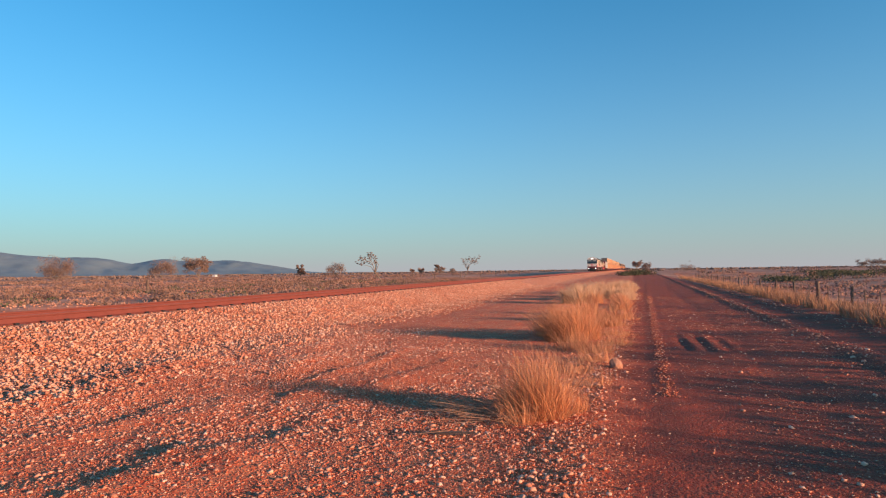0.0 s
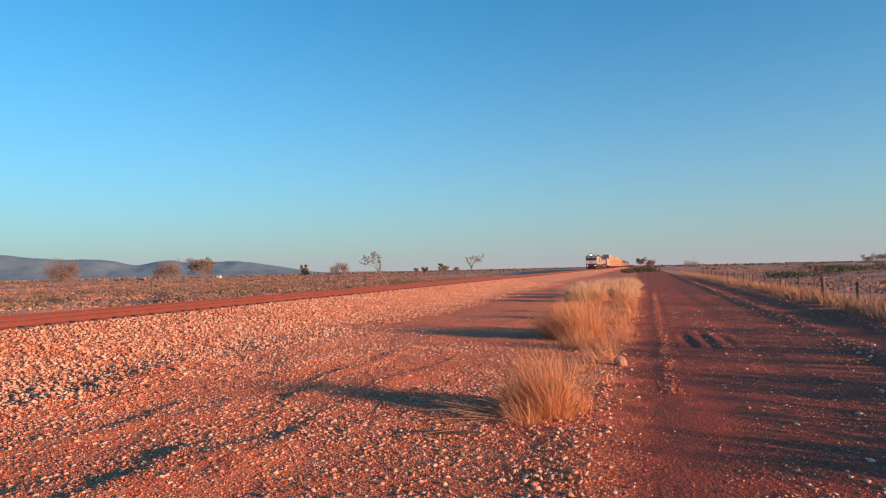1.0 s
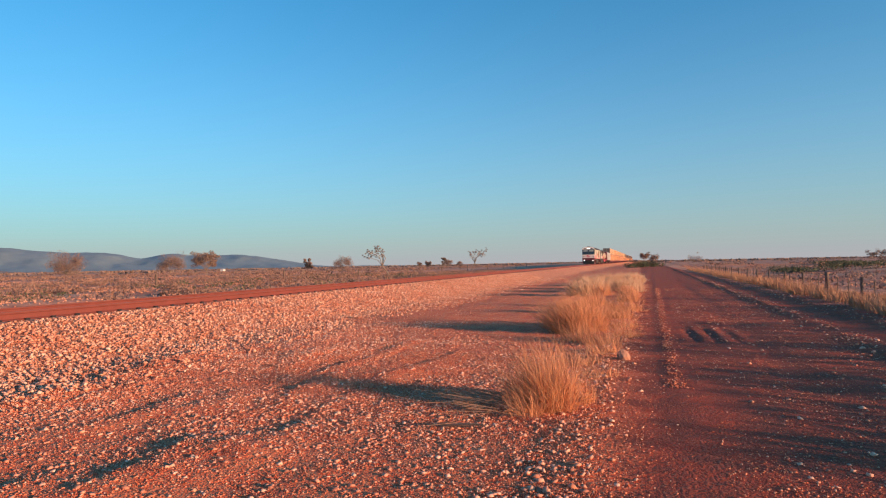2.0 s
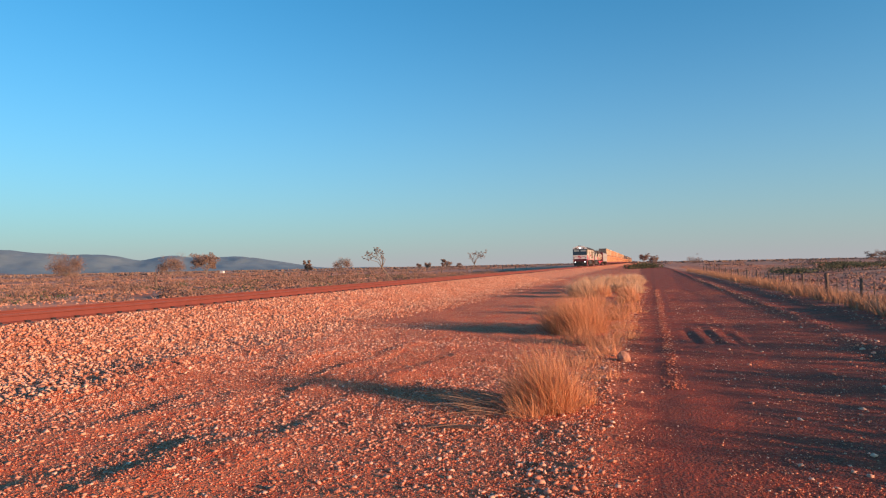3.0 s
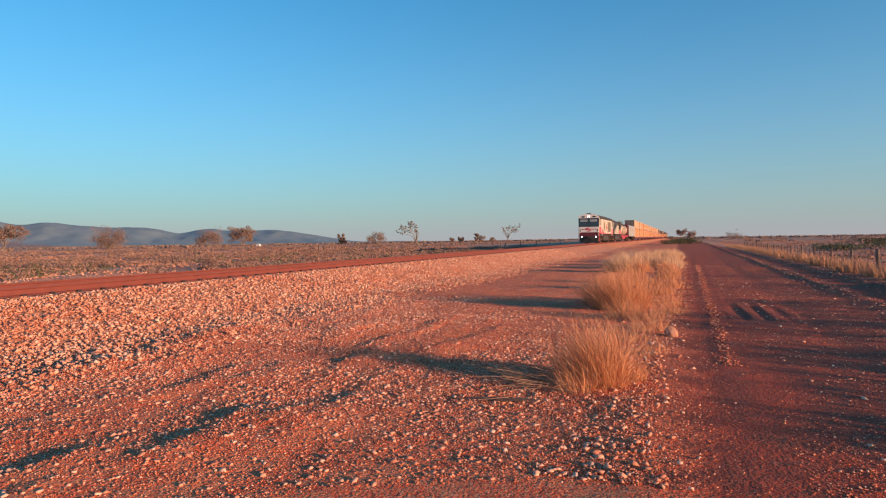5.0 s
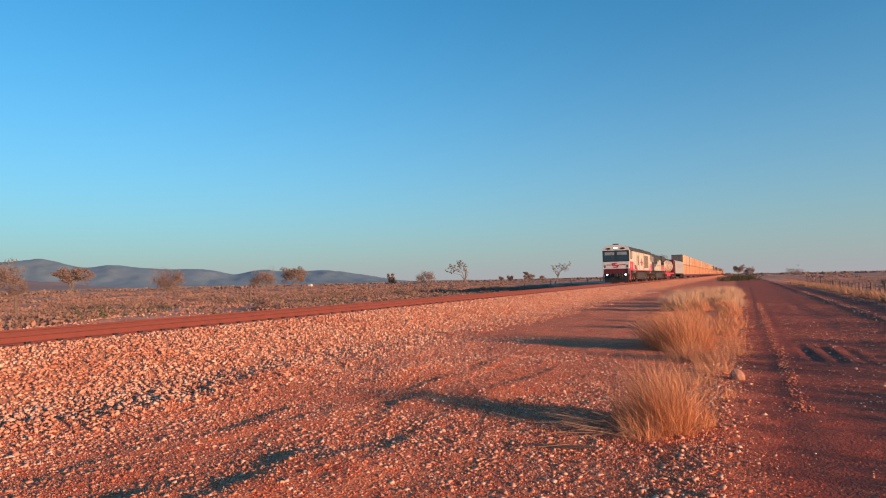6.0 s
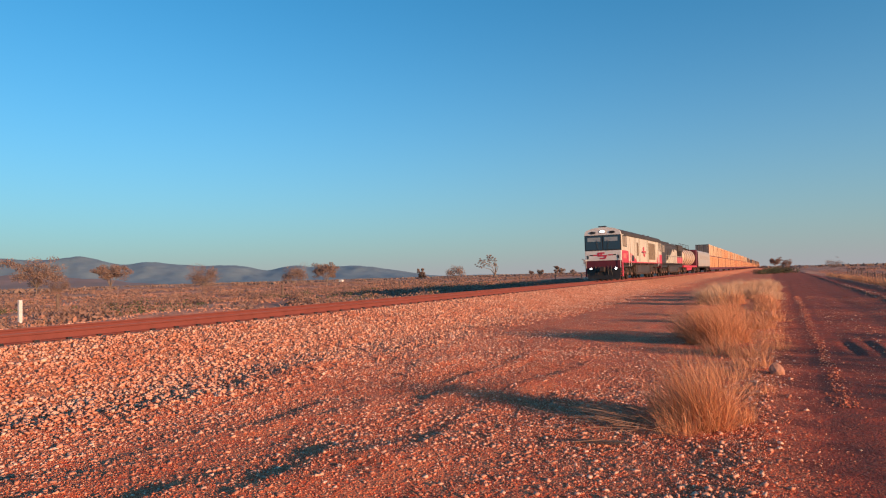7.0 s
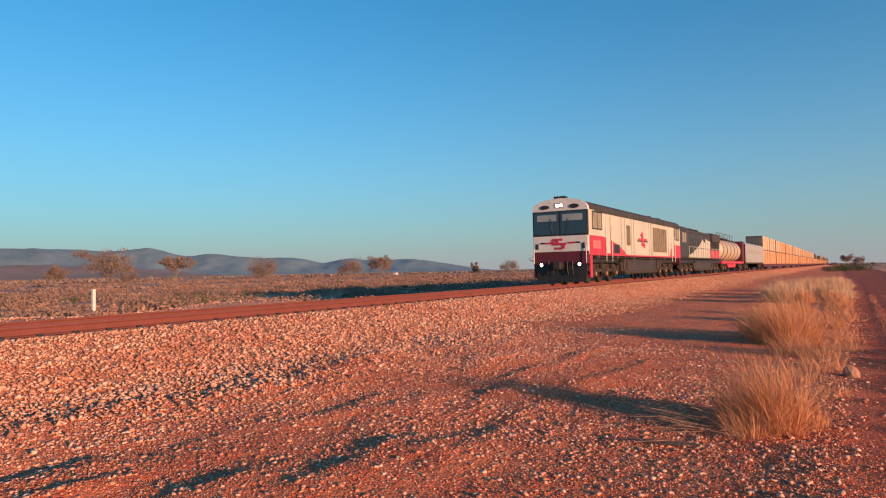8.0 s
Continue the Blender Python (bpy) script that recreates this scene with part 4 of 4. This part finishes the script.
def arch(w, z0, z1, rise, n=14):
    """Outline (x, z): upright sides from z0 to z1 and an arched top."""
    pts = [(-w, z0), (w, z0), (w, z1)]
    for i in range(1, n):
        a = math.pi * i / n
        pts.append((w * math.cos(a), z1 + rise * math.sin(a) ** 0.75))
    pts.append((-w, z1))
    return pts


LOCO_LEN = 21.6


def cab_front(root):
    """Windscreens, panel, lamps and buffer beam of the leading end, which is flat and slightly raked."""
    # lower front with coupler and pilot
    part("buffer_beam", box(B(), -1.46, 1.46, -.10, .10, .95, 1.58, .03), M_MAROON, root, "dirty red front beam, darkened for its shade")
    bm = B()
    prism(bm, [(-1.35, .95), (1.35, .95), (1.28, .12), (-1.28, .12)], "y", -.06, .10)
    part("pilot", bm, M_BLACK, root, "black pilot plate")
    bm = B()
    box(bm, -.16, .16, -.62, .1, .74, 1.04, .04)
    box(bm, -.20, .20, -.72, -.5, .70, 1.10, .05)
    part("coupler", bm, M_DARK, root, "grimy knuckle coupler")
    for x in (-.62, -.36, .36, .62):
        bm = B()
        rod(bm, (x, -.12, 1.12), (x * 1.05, -.2, .72), .03, 8)
        rod(bm, (x * 1.05, -.2, .72), (x * 1.12, -.14, .45), .03, 8)
        part("brake_hose", bm, M_BLACK, root)
    # white nose panel
    part("nose_panel", box(B(), -1.45, 1.45, -.13, .05, 1.58, 2.36, .02), M_WHITE, root, "dusty white nose panel")
    # emblem as plain red shapes
    bm = B()
    for i, (y0, y1, z0, z1) in enumerate(((-.40, .14, 2.12, 2.23), (-.44, -.28, 1.93, 2.18), (-.40, .34, 1.90, 2.02), (.10, .26, 1.74, 2.0), (-.26, .16, 1.70, 1.80), (-.20, -.06, 2.0, 2.15))):
        box(bm, y0, y1, -.148 - .002 * i, -.133, z0, z1)
    for s in (-1, 1):
        box(bm, s * .40, s * .78, -.146, -.133, 1.97, 2.06)
    part("emblem", bm, M_RED, root, "plain red emblem shapes")
    for s in (-1, 1):
        part("emblem_bar", box(B(), min(s * .80, s * 1.05), max(s * .80, s * 1.05), -.148, -.133, 1.98, 2.06), M_BLACK, root, "short dark bar")
    # windscreen band
    part("window_band", box(B(), -1.46, 1.46, -.12, .06, 2.36, 3.60, .03), M_BLACK, root, "black windscreen surround")
    for s in (-1, 1):
        pane = part("windscreen", box(B(), min(s * .05, s * 1.38), max(s * .05, s * 1.38), -.135, -.118, 2.44, 3.54, .006), M_GLASS, root, "dark tinted windscreen")
        part("sun_blind", box(B(), min(s * .16, s * 1.2), max(s * .16, s * 1.2), -.142, -.134, 3.10, 3.42), M_LINEN, pane, "pale blind half drawn")
        bm = rod(B(), (s * .35, -.16, 2.42), (s * .45, -.16, 3.0), .012, 6)
        rod(bm, (s * .45, -.165, 2.75), (s * .45, -.165, 3.2), .012, 6)
        part("wiper", bm, M_BLACK, root)
        part("marker_light", box(B(), s * 1.22 - .07, s * 1.22 + .07, -.16, -.12, 1.72, 2.0, .015), M_BLACK, root)
        part("ditch_light", rod(B(), (s * 1.0, -.17, .95), (s * 1.0, -.10, .95), .075, 16), M_LAMP, root, "lit white ditch light")
        part("lamp_rim", rod(B(), (s * 1.0, -.155, .95), (s * 1.0, -.09, .95), .115, 16), M_BLACK, root)
        bm = B()
        for z in (.35, .65, .95, 1.25):
            box(bm, s * 1.30 - .17, s * 1.30 + .17, .05, .38, z, z + .04)
        box(bm, s * 1.47 - .02, s * 1.47 + .02, .05, .40, .3, 1.4)
        part("step", bm, M_RED, root, "red cab steps")
        rod_bm = rod(B(), (s * 1.38, -.2, 1.0), (s * 1.38, -.2, 1.75), .02, 6)
        rod(rod_bm, (s * 1.38, -.2, 1.75), (s * 1.38, -.1, 1.80), .02, 6)
        part("handrail", rod_bm, M_WHITE, root)
    # dome over the windscreens
    dome = B()
    prism(dome, arch(1.46, 3.60, 3.62, .60, 18), "y", -.10, .16)
    part("dome", dome, M_WHITE, root, "white rounded roof front")
    for s in (-1, 1):
        bm = B()
        bmesh.ops.create_cone(bm, cap_ends=True, segments=20, radius1=.25, radius2=.25, depth=.04,
                              matrix=pose(s * .78, -.115, 3.80, 90) @ Matrix.Diagonal((1, .42, 1, 1)))
        part("number_box", bm, M_BLACK, root, "dark oval indicator box")
        part("headlight", rod(B(), (s * .10, -.135, 3.86), (s * .10, -.10, 3.86), .075, 16), M_LAMP, root, "lit white headlight")
    part("headlight_frame", box(B(), -.26, .26, -.12, -.09, 3.74, 3.98, .02), M_SILVER, root)
    bm = B()
    for x in (-.24, -.08, .08, .24):
        rod(bm, (x, -.05, 4.27), (x, .45, 4.29), .07, 10, .03)
    box(bm, -.3, .3, .1, .3, 4.14, 4.25)
    part("horn", bm, M_BLACK, root, "black air horn cluster")


def louvres(root, y0, y1, z0, z1, x, name="grille", material=None, bars=9):
    bm = B()
    n = bars
    box(bm, x - .01, x + .012, y0, y1, z0, z1)
    for i in range(n):
        y = y0 + (y1 - y0) * (i + .5) / n
        box(bm, x, x + .035, y - (y1 - y0) / n * .28, y + (y1 - y0) / n * .28, z0 + .04, z1 - .04)
    part(name, bm, material or M_LOUVRE, root, "tall dusty louvred grille")


def underside(root, length, tank=(6.9, 14.6)):
    # black colour here stands for the shaded gap under the sill
    part("underframe", box(B(), -1.12, 1.12, .1, length - .1, 1.02, 1.42, .03), M_BLACK, root, "grimy underframe, blackened to read as a shaded gap")
    bm = box(B(), -1.36, 1.36, tank[0], tank[1], .36, 1.25, .12)
    part("fuel_tank", bm, M_TANKGREY, root, "dusty grey-black fuel tank")
    for s in (-1, 1):
        for z in (.52, 1.12):
            part("tank_rib", box(B(), s * 1.36 - .02, s * 1.36 + .025, tank[0] + .2, tank[1] - .2, z, z + .05), M_DUSTY, root, "dusty rib along the tank")
    bm = B()
    for s in (-1, 1):
        for y, l in ((tank[0] - .9, .6), (tank[1] + .4, .7)):
            box(bm, s * 1.2 - .14, s * 1.2 + .14, y, y + l, .55, 1.05, .03)
        rod(bm, (s * 1.3, tank[0] - 1.3, .95), (s * 1.3, tank[1] + 1.3, .95), .035, 8)
    part("air_gear", bm, M_DUSTY, root, "dusty air tanks and pipes")
    bogie(root, 3.7, (-1.85, 0, 1.85), 0.52, True)
    bogie(root, length - 3.7, (-1.85, 0, 1.85), 0.52, True)


def lead_locomotive():
    root = thing("locomotive", "white and red diesel locomotive with lit headlights", "locomotive", "locomotives")
    Ln = LOCO_LEN
    underside(root, Ln)
    part("body", box(B(), -1.475, 1.475, .0, Ln, 1.42, 3.62, .03), M_CREAM, root, "dusty white body side")
    roof = B()
    prism(roof, arch(1.47, 3.62, 3.64, .56, 18), "y", .162, Ln - .05)
    part("roof", roof, M_ROOF, root, "dark grey arched roof")
    bm = B()
    for y in (3.0, 6.5, 10.0, 13.5):
        box(bm, -.5, .5, y, y + 2.4, 4.04, 4.21, .04)
    part("roof_hatch", bm, M_ROOF, root)
    for y in (15.5, 18.2):
        part("roof_fan", rod(B(), (0, y, 4.1), (0, y, 4.22), .75, 20), M_DARK, root)
    cab_front(root)
    for s in (-1, 1):
        x = s * 1.482
        # red blocks and the swoosh that tapers towards the middle
        bm = B()
        prism(bm, [(.03, 1.45), (6.6, 1.45), (6.2, 1.62), (5.0, 1.98), (3.9, 2.15), (2.2, 2.35), (.03, 2.35)], "x", min(x, x + s * .008), max(x, x + s * .008))
        part("red_panel", bm, M_RED, root, "red painted flash")
        bm = B()
        prism(bm, [(18.0, 1.45), (Ln - .03, 1.45), (Ln - .03, 2.3), (18.9, 2.3), (18.2, 1.9)], "x", min(x, x + s * .008), max(x, x + s * .008))
        part("red_panel", bm, M_RED, root, "red painted flash")
        part("sill_stripe", box(B(), min(x, x + s * .02), max(x, x + s * .02), .1, Ln - .1, 1.38, 1.46), M_RED, root, "red sill stripe")
        for y0 in (.55, Ln - 2.0):
            fr = part("side_window", box(B(), x - .012, x + .012, y0, y0 + 1.45, 2.70, 3.52, .01), M_SIDEGLASS, root, "dusty side window with a brown reflection painted in")
            bm = B()
            for a, b, c, d in ((y0 - .05, y0 + 1.5, 2.66, 2.72), (y0 - .05, y0 + 1.5, 3.5, 3.56), (y0 - .05, y0, 2.66, 3.56),
                               (y0 + .70, y0 + .75, 2.7, 3.52), (y0 + 1.45, y0 + 1.5, 2.66, 3.56)):
                box(bm, x - .02, x + .02, a, b, c, d)
            part("frame", bm, M_BLACK, fr)
        for y0 in (2.7, Ln - 3.1):
            door = part("door", box(B(), x - .012, x + .014, y0, y0 + .72, 1.5, 3.45, .012), M_CREAM, root)
            part("door_seam", box(B(), x - .012, x + .016, y0 + .75, y0 + .79, 1.5, 3.45), M_LOUVRE, door)
            for o in (-.12, .92):
                part("handrail", rod(B(), (x + s * .06, y0 + o, 1.1), (x + s * .06, y0 + o, 2.9), .02, 6), M_WHITE, root)
        part("pale_panel", box(B(), x - .012, x + s * .012, .55, 1.75, 1.72, 2.12, .004), M_PINK, root, "faded pink panel on the red flash")
        part("emblem_bar", box(B(), x - .01, x + s * .016, 9.0, 11.5, 2.28, 2.345), M_BLACK, root, "thin dark bar")
        part("gutter", box(B(), min(x, x + s * .03), max(x, x + s * .03), .9, Ln - .3, 3.54, 3.60), M_ROOF, root, "dark roof gutter")
        for y0 in (5.6, 6.3, 7.7, 11.9, 12.7):
            part("panel_seam", box(B(), x - .006, x + .006, y0, y0 + .02, 1.5, 3.5), M_LOUVRE, root)
        for y0 in (1.2, 4.6, 8.0, 12.0, 16.0, 19.4):
            part("jacking_pad", box(B(), x * .98 - .05, x * .98 + .05, y0, y0 + .35, 1.22, 1.40, .015), M_DUSTY, root)
        for y0, l in ((6.2, .5), (6.85, .4), (14.2, .6), (14.95, .4)):
            part("equipment_box", box(B(), s * 1.28 - .14, s * 1.28 + .14, y0, y0 + l, .62, 1.22, .03), M_DUSTY, root, "dusty equipment box")
        part("vent", box(B(), x - .012, x + .012, 4.1, 5.2, 1.52, 2.0, .01), M_BLACK, root, "dark low vent")
        louvres(root, 6.7, 7.4, 2.0, 3.15, x, "vent", bars=4)
        louvres(root, 13.0, 16.9, 1.72, 3.30, x, "grille", bars=7)
        # emblem: plain bars in red
        bm = B()
        for y0, y1, z0, z1 in ((9.2, 11.3, 2.36, 2.48), (10.0, 10.35, 2.0, 2.86), (9.7, 10.2, 2.62, 2.72), (10.2, 10.8, 2.12, 2.22), (10.5, 10.75, 1.92, 2.2)):
            box(bm, x, x + s * (.012 + .002 * y0), y0, y1, z0, z1)
        part("emblem", bm, M_RED, root, "plain red emblem shapes")
        for y0 in (8.2, 12.4, 17.4):
            part("panel_seam", box(B(), x - .008, x + .008, y0, y0 + .03, 1.5, 3.5), M_LOUVRE, root)
        part("walkway_pipe", rod(B(), (x * .97, 1, 1.30), (x * .97, Ln - 1, 1.30), .03, 6), M_DUSTY, root)
    part("rear_beam", box(B(), -1.4, 1.4, Ln - .02, Ln + .1, .9, 1.5, .03), M_MAROON, root)
    for o in root.children_recursive:
        if not o.name.startswith("wheelset"):
            o.data.transform(Matrix.Diagonal((1.03, 1, 1.05, 1)))
    return root


def second_locomotive():
    root = thing("locomotive", "slate grey diesel locomotive with white and red flashes", "locomotive", "locomotives")
    Ln = LOCO_LEN
    underside(root, Ln)
    part("walkway", box(B(), -1.47, 1.47, .05, Ln - .05, 1.40, 1.52, .02), M_DARK, root, "dark side walkway")
    part("cab", box(B(), -1.46, 1.46, .25, 3.3, 1.52, 3.75, .06), M_GREY, root, "slate grey cab")
    roof = B()
    prism(roof, arch(1.46, 3.75, 3.77, .45, 14), "y", .25, 3.5)
    part("cab_roof", roof, M_ROOF, root)
    part("hood", box(B(), -1.20, 1.20, 3.3, Ln - .6, 1.52, 3.70, .05), M_GREY, root, "slate grey engine hood")
    roof = B()
    prism(roof, arch(1.22, 3.70, 3.71, .42, 14), "y", 3.3, Ln - .6)
    part("roof", roof, M_ROOF, root, "dark arched roof")
    part("radiator", box(B(), -1.42, 1.42, 15.6, 20.2, 3.15, 4.02, .10), M_ROOF, root, "dark flared radiator hood")
    for y in (7.0, 9.2, 11.4):
        part("exhaust_hatch", box(B(), -.6, .6, y, y + 1.3, 4.08, 4.25, .04), M_DARK, root)
    for s in (-1, 1):
        x = s * 1.206
        bm = B()
        prism(bm, [(3.6, 1.56), (15.2, 1.56), (15.2, 3.2), (12.6, 3.35), (12.4, 2.9), (11.2, 3.3), (9.6, 2.7), (6.6, 2.0)], "x", min(x, x + s * .012), max(x, x + s * .012))
        part("white_flash", bm, M_CREAM, root, "dusty white painted flash")
        part("red_panel", box(B(), min(x, x + s * .014), max(x, x + s * .014), 15.5, Ln - .7, 1.56, 2.35), M_RED, root, "red painted flash")
        for i in range(9):
            y0 = 4.2 + i * 1.2
            part("hood_door", box(B(), x - .02, x + s * .022, y0, y0 + .06, 1.6, 3.3), M_GREY, root)
        cw = part("cab_window", box(B(), s * 1.46 - .012, s * 1.46 + .012, .9, 2.4, 2.75, 3.55, .01), M_SIDEGLASS, root, "dusty side window, brown reflection in its colour")
        part("frame", box(B(), s * 1.46 - .006, s * 1.46 + .018, 1.62, 1.68, 2.75, 3.55), M_BLACK, cw)
        for i in range(9):
            y0 = 3.7 + i * 1.95
            part("handrail_post", rod(B(), (s * 1.43, y0, 1.5), (s * 1.43, y0, 2.45), .02, 6), M_CREAM, root)
        part("handrail", rod(B(), (s * 1.43, 3.7, 2.45), (s * 1.43, Ln - 2.0, 2.45), .02, 6), M_CREAM, root)
        louvres(root, 16.0, 19.8, 2.45, 3.1, s * 1.206, "grille", M_DARK, 8)
    part("nose", box(B(), -1.40, 1.40, -.05, .3, 1.0, 3.2, .05), M_MAROON, root)
    part("windscreen", box(B(), -1.2, 1.2, .22, .26, 2.9, 3.6, .01), M_GLASS, root)
    return root


def tank_wagon():
    root = thing("tank_wagon", "cream fuel tank wagon on a red underframe", "wagon", "train vehicles")
    Ln = 18.6
    part("underframe", box(B(), -1.25, 1.25, .1, Ln - .1, 1.0, 1.28, .03), M_RED, root, "red underframe")
    bm = B()
    prism(bm, [(5.2, 1.05), (13.4, 1.05), (12.2, .55), (6.4, .55)], "x", -1.0, 1.0)
    part("belly_tray", bm, M_RED, root, "red tray below the tank")
    bm = rod(B(), (0, 1.3, 2.55), (0, 15.6, 2.55), 1.28, 28)
    for y, e in ((1.3, -.45), (15.6, .45)):
        rod(bm, (0, y, 2.55), (0, y + e, 2.55), 1.28, 28, .75)
    part("tank", bm, M_TANK, root, "dusty cream cylindrical tank")
    for y in (1.5, 4.2, 7.0, 9.8, 12.6, 15.4):
        part("band", rod(B(), (0, y - .07, 2.55), (0, y + .07, 2.55), 1.315, 28), M_DARK, root, "dark steel strap")
    bm = B()
    box(bm, -.5, .5, 2.0, 15.0, 3.86, 3.92)
    for y in range(2, 16, 2):
        for s in (-1, 1):
            rod(bm, (s * .5, y, 3.9), (s * .5, y, 4.5), .025, 6)
    for s in (-1, 1):
        rod(bm, (s * .5, 2, 4.5), (s * .5, 14, 4.5), .025, 6)
    part("catwalk", bm, M_DARK, root, "dark catwalk and rails")
    for y in (5.5, 8.5, 11.5):
        part("manhole", rod(B(), (0, y, 3.8), (0, y, 4.12), .3, 14), M_DARK, root)
    part("end_cabinet", box(B(), -1.35, 1.35, 16.6, Ln - .3, 1.28, 3.9, .05), M_MAROON, root, "maroon equipment cabinet")
    for y in (2.4, Ln - 2.4):
        bogie(root, y, (-.9, .9))
    return root


def crew_van():
    root = thing("crew_van", "dull silver crew van with a ribbed side", "wagon", "train vehicles")
    Ln = 23.2
    part("underframe", box(B(), -1.35, 1.35, .1, Ln - .1, .95, 1.2, .03), M_DARK, root)
    part("body", box(B(), -1.45, 1.45, .2, Ln - .2, 1.15, 3.45, .04), M_SILVER, root, "dull silver ribbed body")
    roof = B()
    prism(roof, arch(1.45, 3.45, 3.46, .55, 14), "y", .2, Ln - .2)
    part("roof", roof, M_SILVER, root, "silver arched roof")
    part("end_wall", box(B(), -1.4, 1.4, .12, .2, 1.1, 3.6), M_MAROON, root, "maroon end wall")
    for s in (-1, 1):
        bm = B()
        for k in range(6):
            box(bm, s * 1.45 - .012, s * 1.45 + .02, .4, Ln - .4, 1.3 + k * .12, 1.35 + k * .12)
        part("ribbed_strip", bm, M_SILVER, root)
        for k in range(7):
            w = part("window", box(B(), s * 1.452 - .01, s * 1.452 + .01, 3.0 + 2.6 * k, 4.1 + 2.6 * k, 2.35, 3.05, .01), M_SIDEGLASS, root)
            part("frame", box(B(), s * 1.452 - .006, s * 1.452 + .006, 2.92 + 2.6 * k, 4.18 + 2.6 * k, 2.27, 3.13), M_CREAM, w)
    for y in (2.9, Ln - 2.9):
        bogie(root, y, (-1.1, 1.1))
    return root


WAGON_LEN = 25.6


def flat_wagon():
    root = thing("container_wagon", "low red-brown container wagon under stacked boxes", "wagon", "container wagons")
    part("deck", box(B(), -1.3, 1.3, .2, WAGON_LEN - .2, .66, .78, .02), M_MAROON, root, "red-brown deck")
    for s in (-1, 1):
        part("side_sill", box(B(), s * 1.3 - .06, s * 1.3 + .06, .3, WAGON_LEN - .3, .45, .80, .02), M_MAROON, root)
    for y in (2.0, WAGON_LEN - 2.0):
        bogie(root, y, (-.88, .88))
    return root


def container(material, label, height):
    """A 12.2 m box: ribbed sides, corner posts, rails and double end doors. Its base is at z 0."""
    root = thing("container", label, "container", "containers on the train")
    Ln, h = 12.19, height
    bm = box(B(), -1.19, 1.19, .03, Ln - .03, .05, h - .04)
    for s in (-1, 1):
        for i in range(20):
            y = .35 + i * .6
            box(bm, s * 1.19 - .01, s * 1.19 + .03, y, y + .28, .16, h - .14)
    part("body", bm, material, root)
    for s in (-1, 1):
        for y in (0, Ln - .16):
            part("corner_post", box(B(), s * 1.22 - .05, s * 1.22 + .04, y, y + .16, 0, h), M_MAROON, root)
        for y in (4.0, 8.1):
            part("side_post", box(B(), s * 1.22 - .05, s * 1.22 + .035, y, y + .14, .1, h - .08), M_LOUVRE, root)
        part("bottom_rail", box(B(), s * 1.22 - .04, s * 1.22 + .03, .1, Ln - .1, 0, .15), M_MAROON, root)
        part("top_rail", box(B(), s * 1.22 - .03, s * 1.22 + .02, .1, Ln - .1, h - .10, h), material, root)
    for s in (-1, 1):
        part("end_door", box(B(), min(s * .02, s * 1.12), max(s * .02, s * 1.12), -.012, .04, .12, h - .1, .01), M_BOXEND, root, "dark grey end door")
    for s in (0, 1):
        part("end_rail", box(B(), -1.2, 1.2, -.03, .02, s * (h - .12), s * (h - .12) + .12, .01), M_DARK, root)
    for x in (-.75, -.35, .35, .75):
        part("lock_bar", rod(B(), (x, -.03, .15), (x, -.03, h - .12), .02, 6), M_BOXEND, root)
    return root


# ---- the train's run ----
FRONT_AT_END, SPEED, CLIP = 31.75, 22.2, 8.0
RUNNING = []      # (thing, offset behind the train's front, height above the rail head)


def build_train():
    RUNNING.append((lead_locomotive(), 0.0, 0.0))
    RUNNING.append((second_locomotive(), 21.9, 0.0))
    RUNNING.append((tank_wagon(), 43.8, 0.0))
    RUNNING.append((crew_van(), 62.8, 0.0))
    rng = random.Random(4)
    kinds = [container(M_BOX[0], "peach ribbed container stacked on a wagon", 2.40),
             container(M_BOX[1], "cream ribbed container stacked on a wagon", 2.40),
             container(M_BOX[2], "orange steel container stacked on a wagon", 2.40)]
    unused = set(kinds)
    y, first = 86.6, flat_wagon()
    for i in range(24):
        w = first if i == 0 else copy_thing(first, Matrix.Identity(4))
        RUNNING.append((w, y, 0.0))
        for k in range(2):
            for level in range(2 if i < 9 else 1 + (rng.random() < 0.25)):
                kind = kinds[rng.choice((0, 1, 1) if level else (0, 0, 2))]
                if kind in unused:
                    unused.discard(kind)
                    c = kind
                else:
                    c = copy_thing(kind, Matrix.Identity(4))
                RUNNING.append((c, y + .5 + k * 12.4, .79 + 2.41 * level))
        y += WAGON_LEN


build_track()
build_fences()
build_hills()
build_trees()
build_scrub()
verge_grass()
unseen_shade_bushes()
build_near_grass()
build_stones()
build_train()


def motions():
    """The train runs towards the camera at a steady speed."""
    for ob, behind, up in RUNNING:
        walk(ob, [(t, pose(TRACK_X, FRONT_AT_END + SPEED * (CLIP - t) + behind, RAIL_TOP + up)) for t in (0.0, 2.0, 4.0, 6.0, 8.0)])
    for ob, y, r in TURNING:      # rolling without slip
        walk(ob, [(i / FPS, pose(0, y, r, math.degrees(SPEED * i / FPS / r))) for i in range(int(CLIP * FPS) + 1)])


motions()
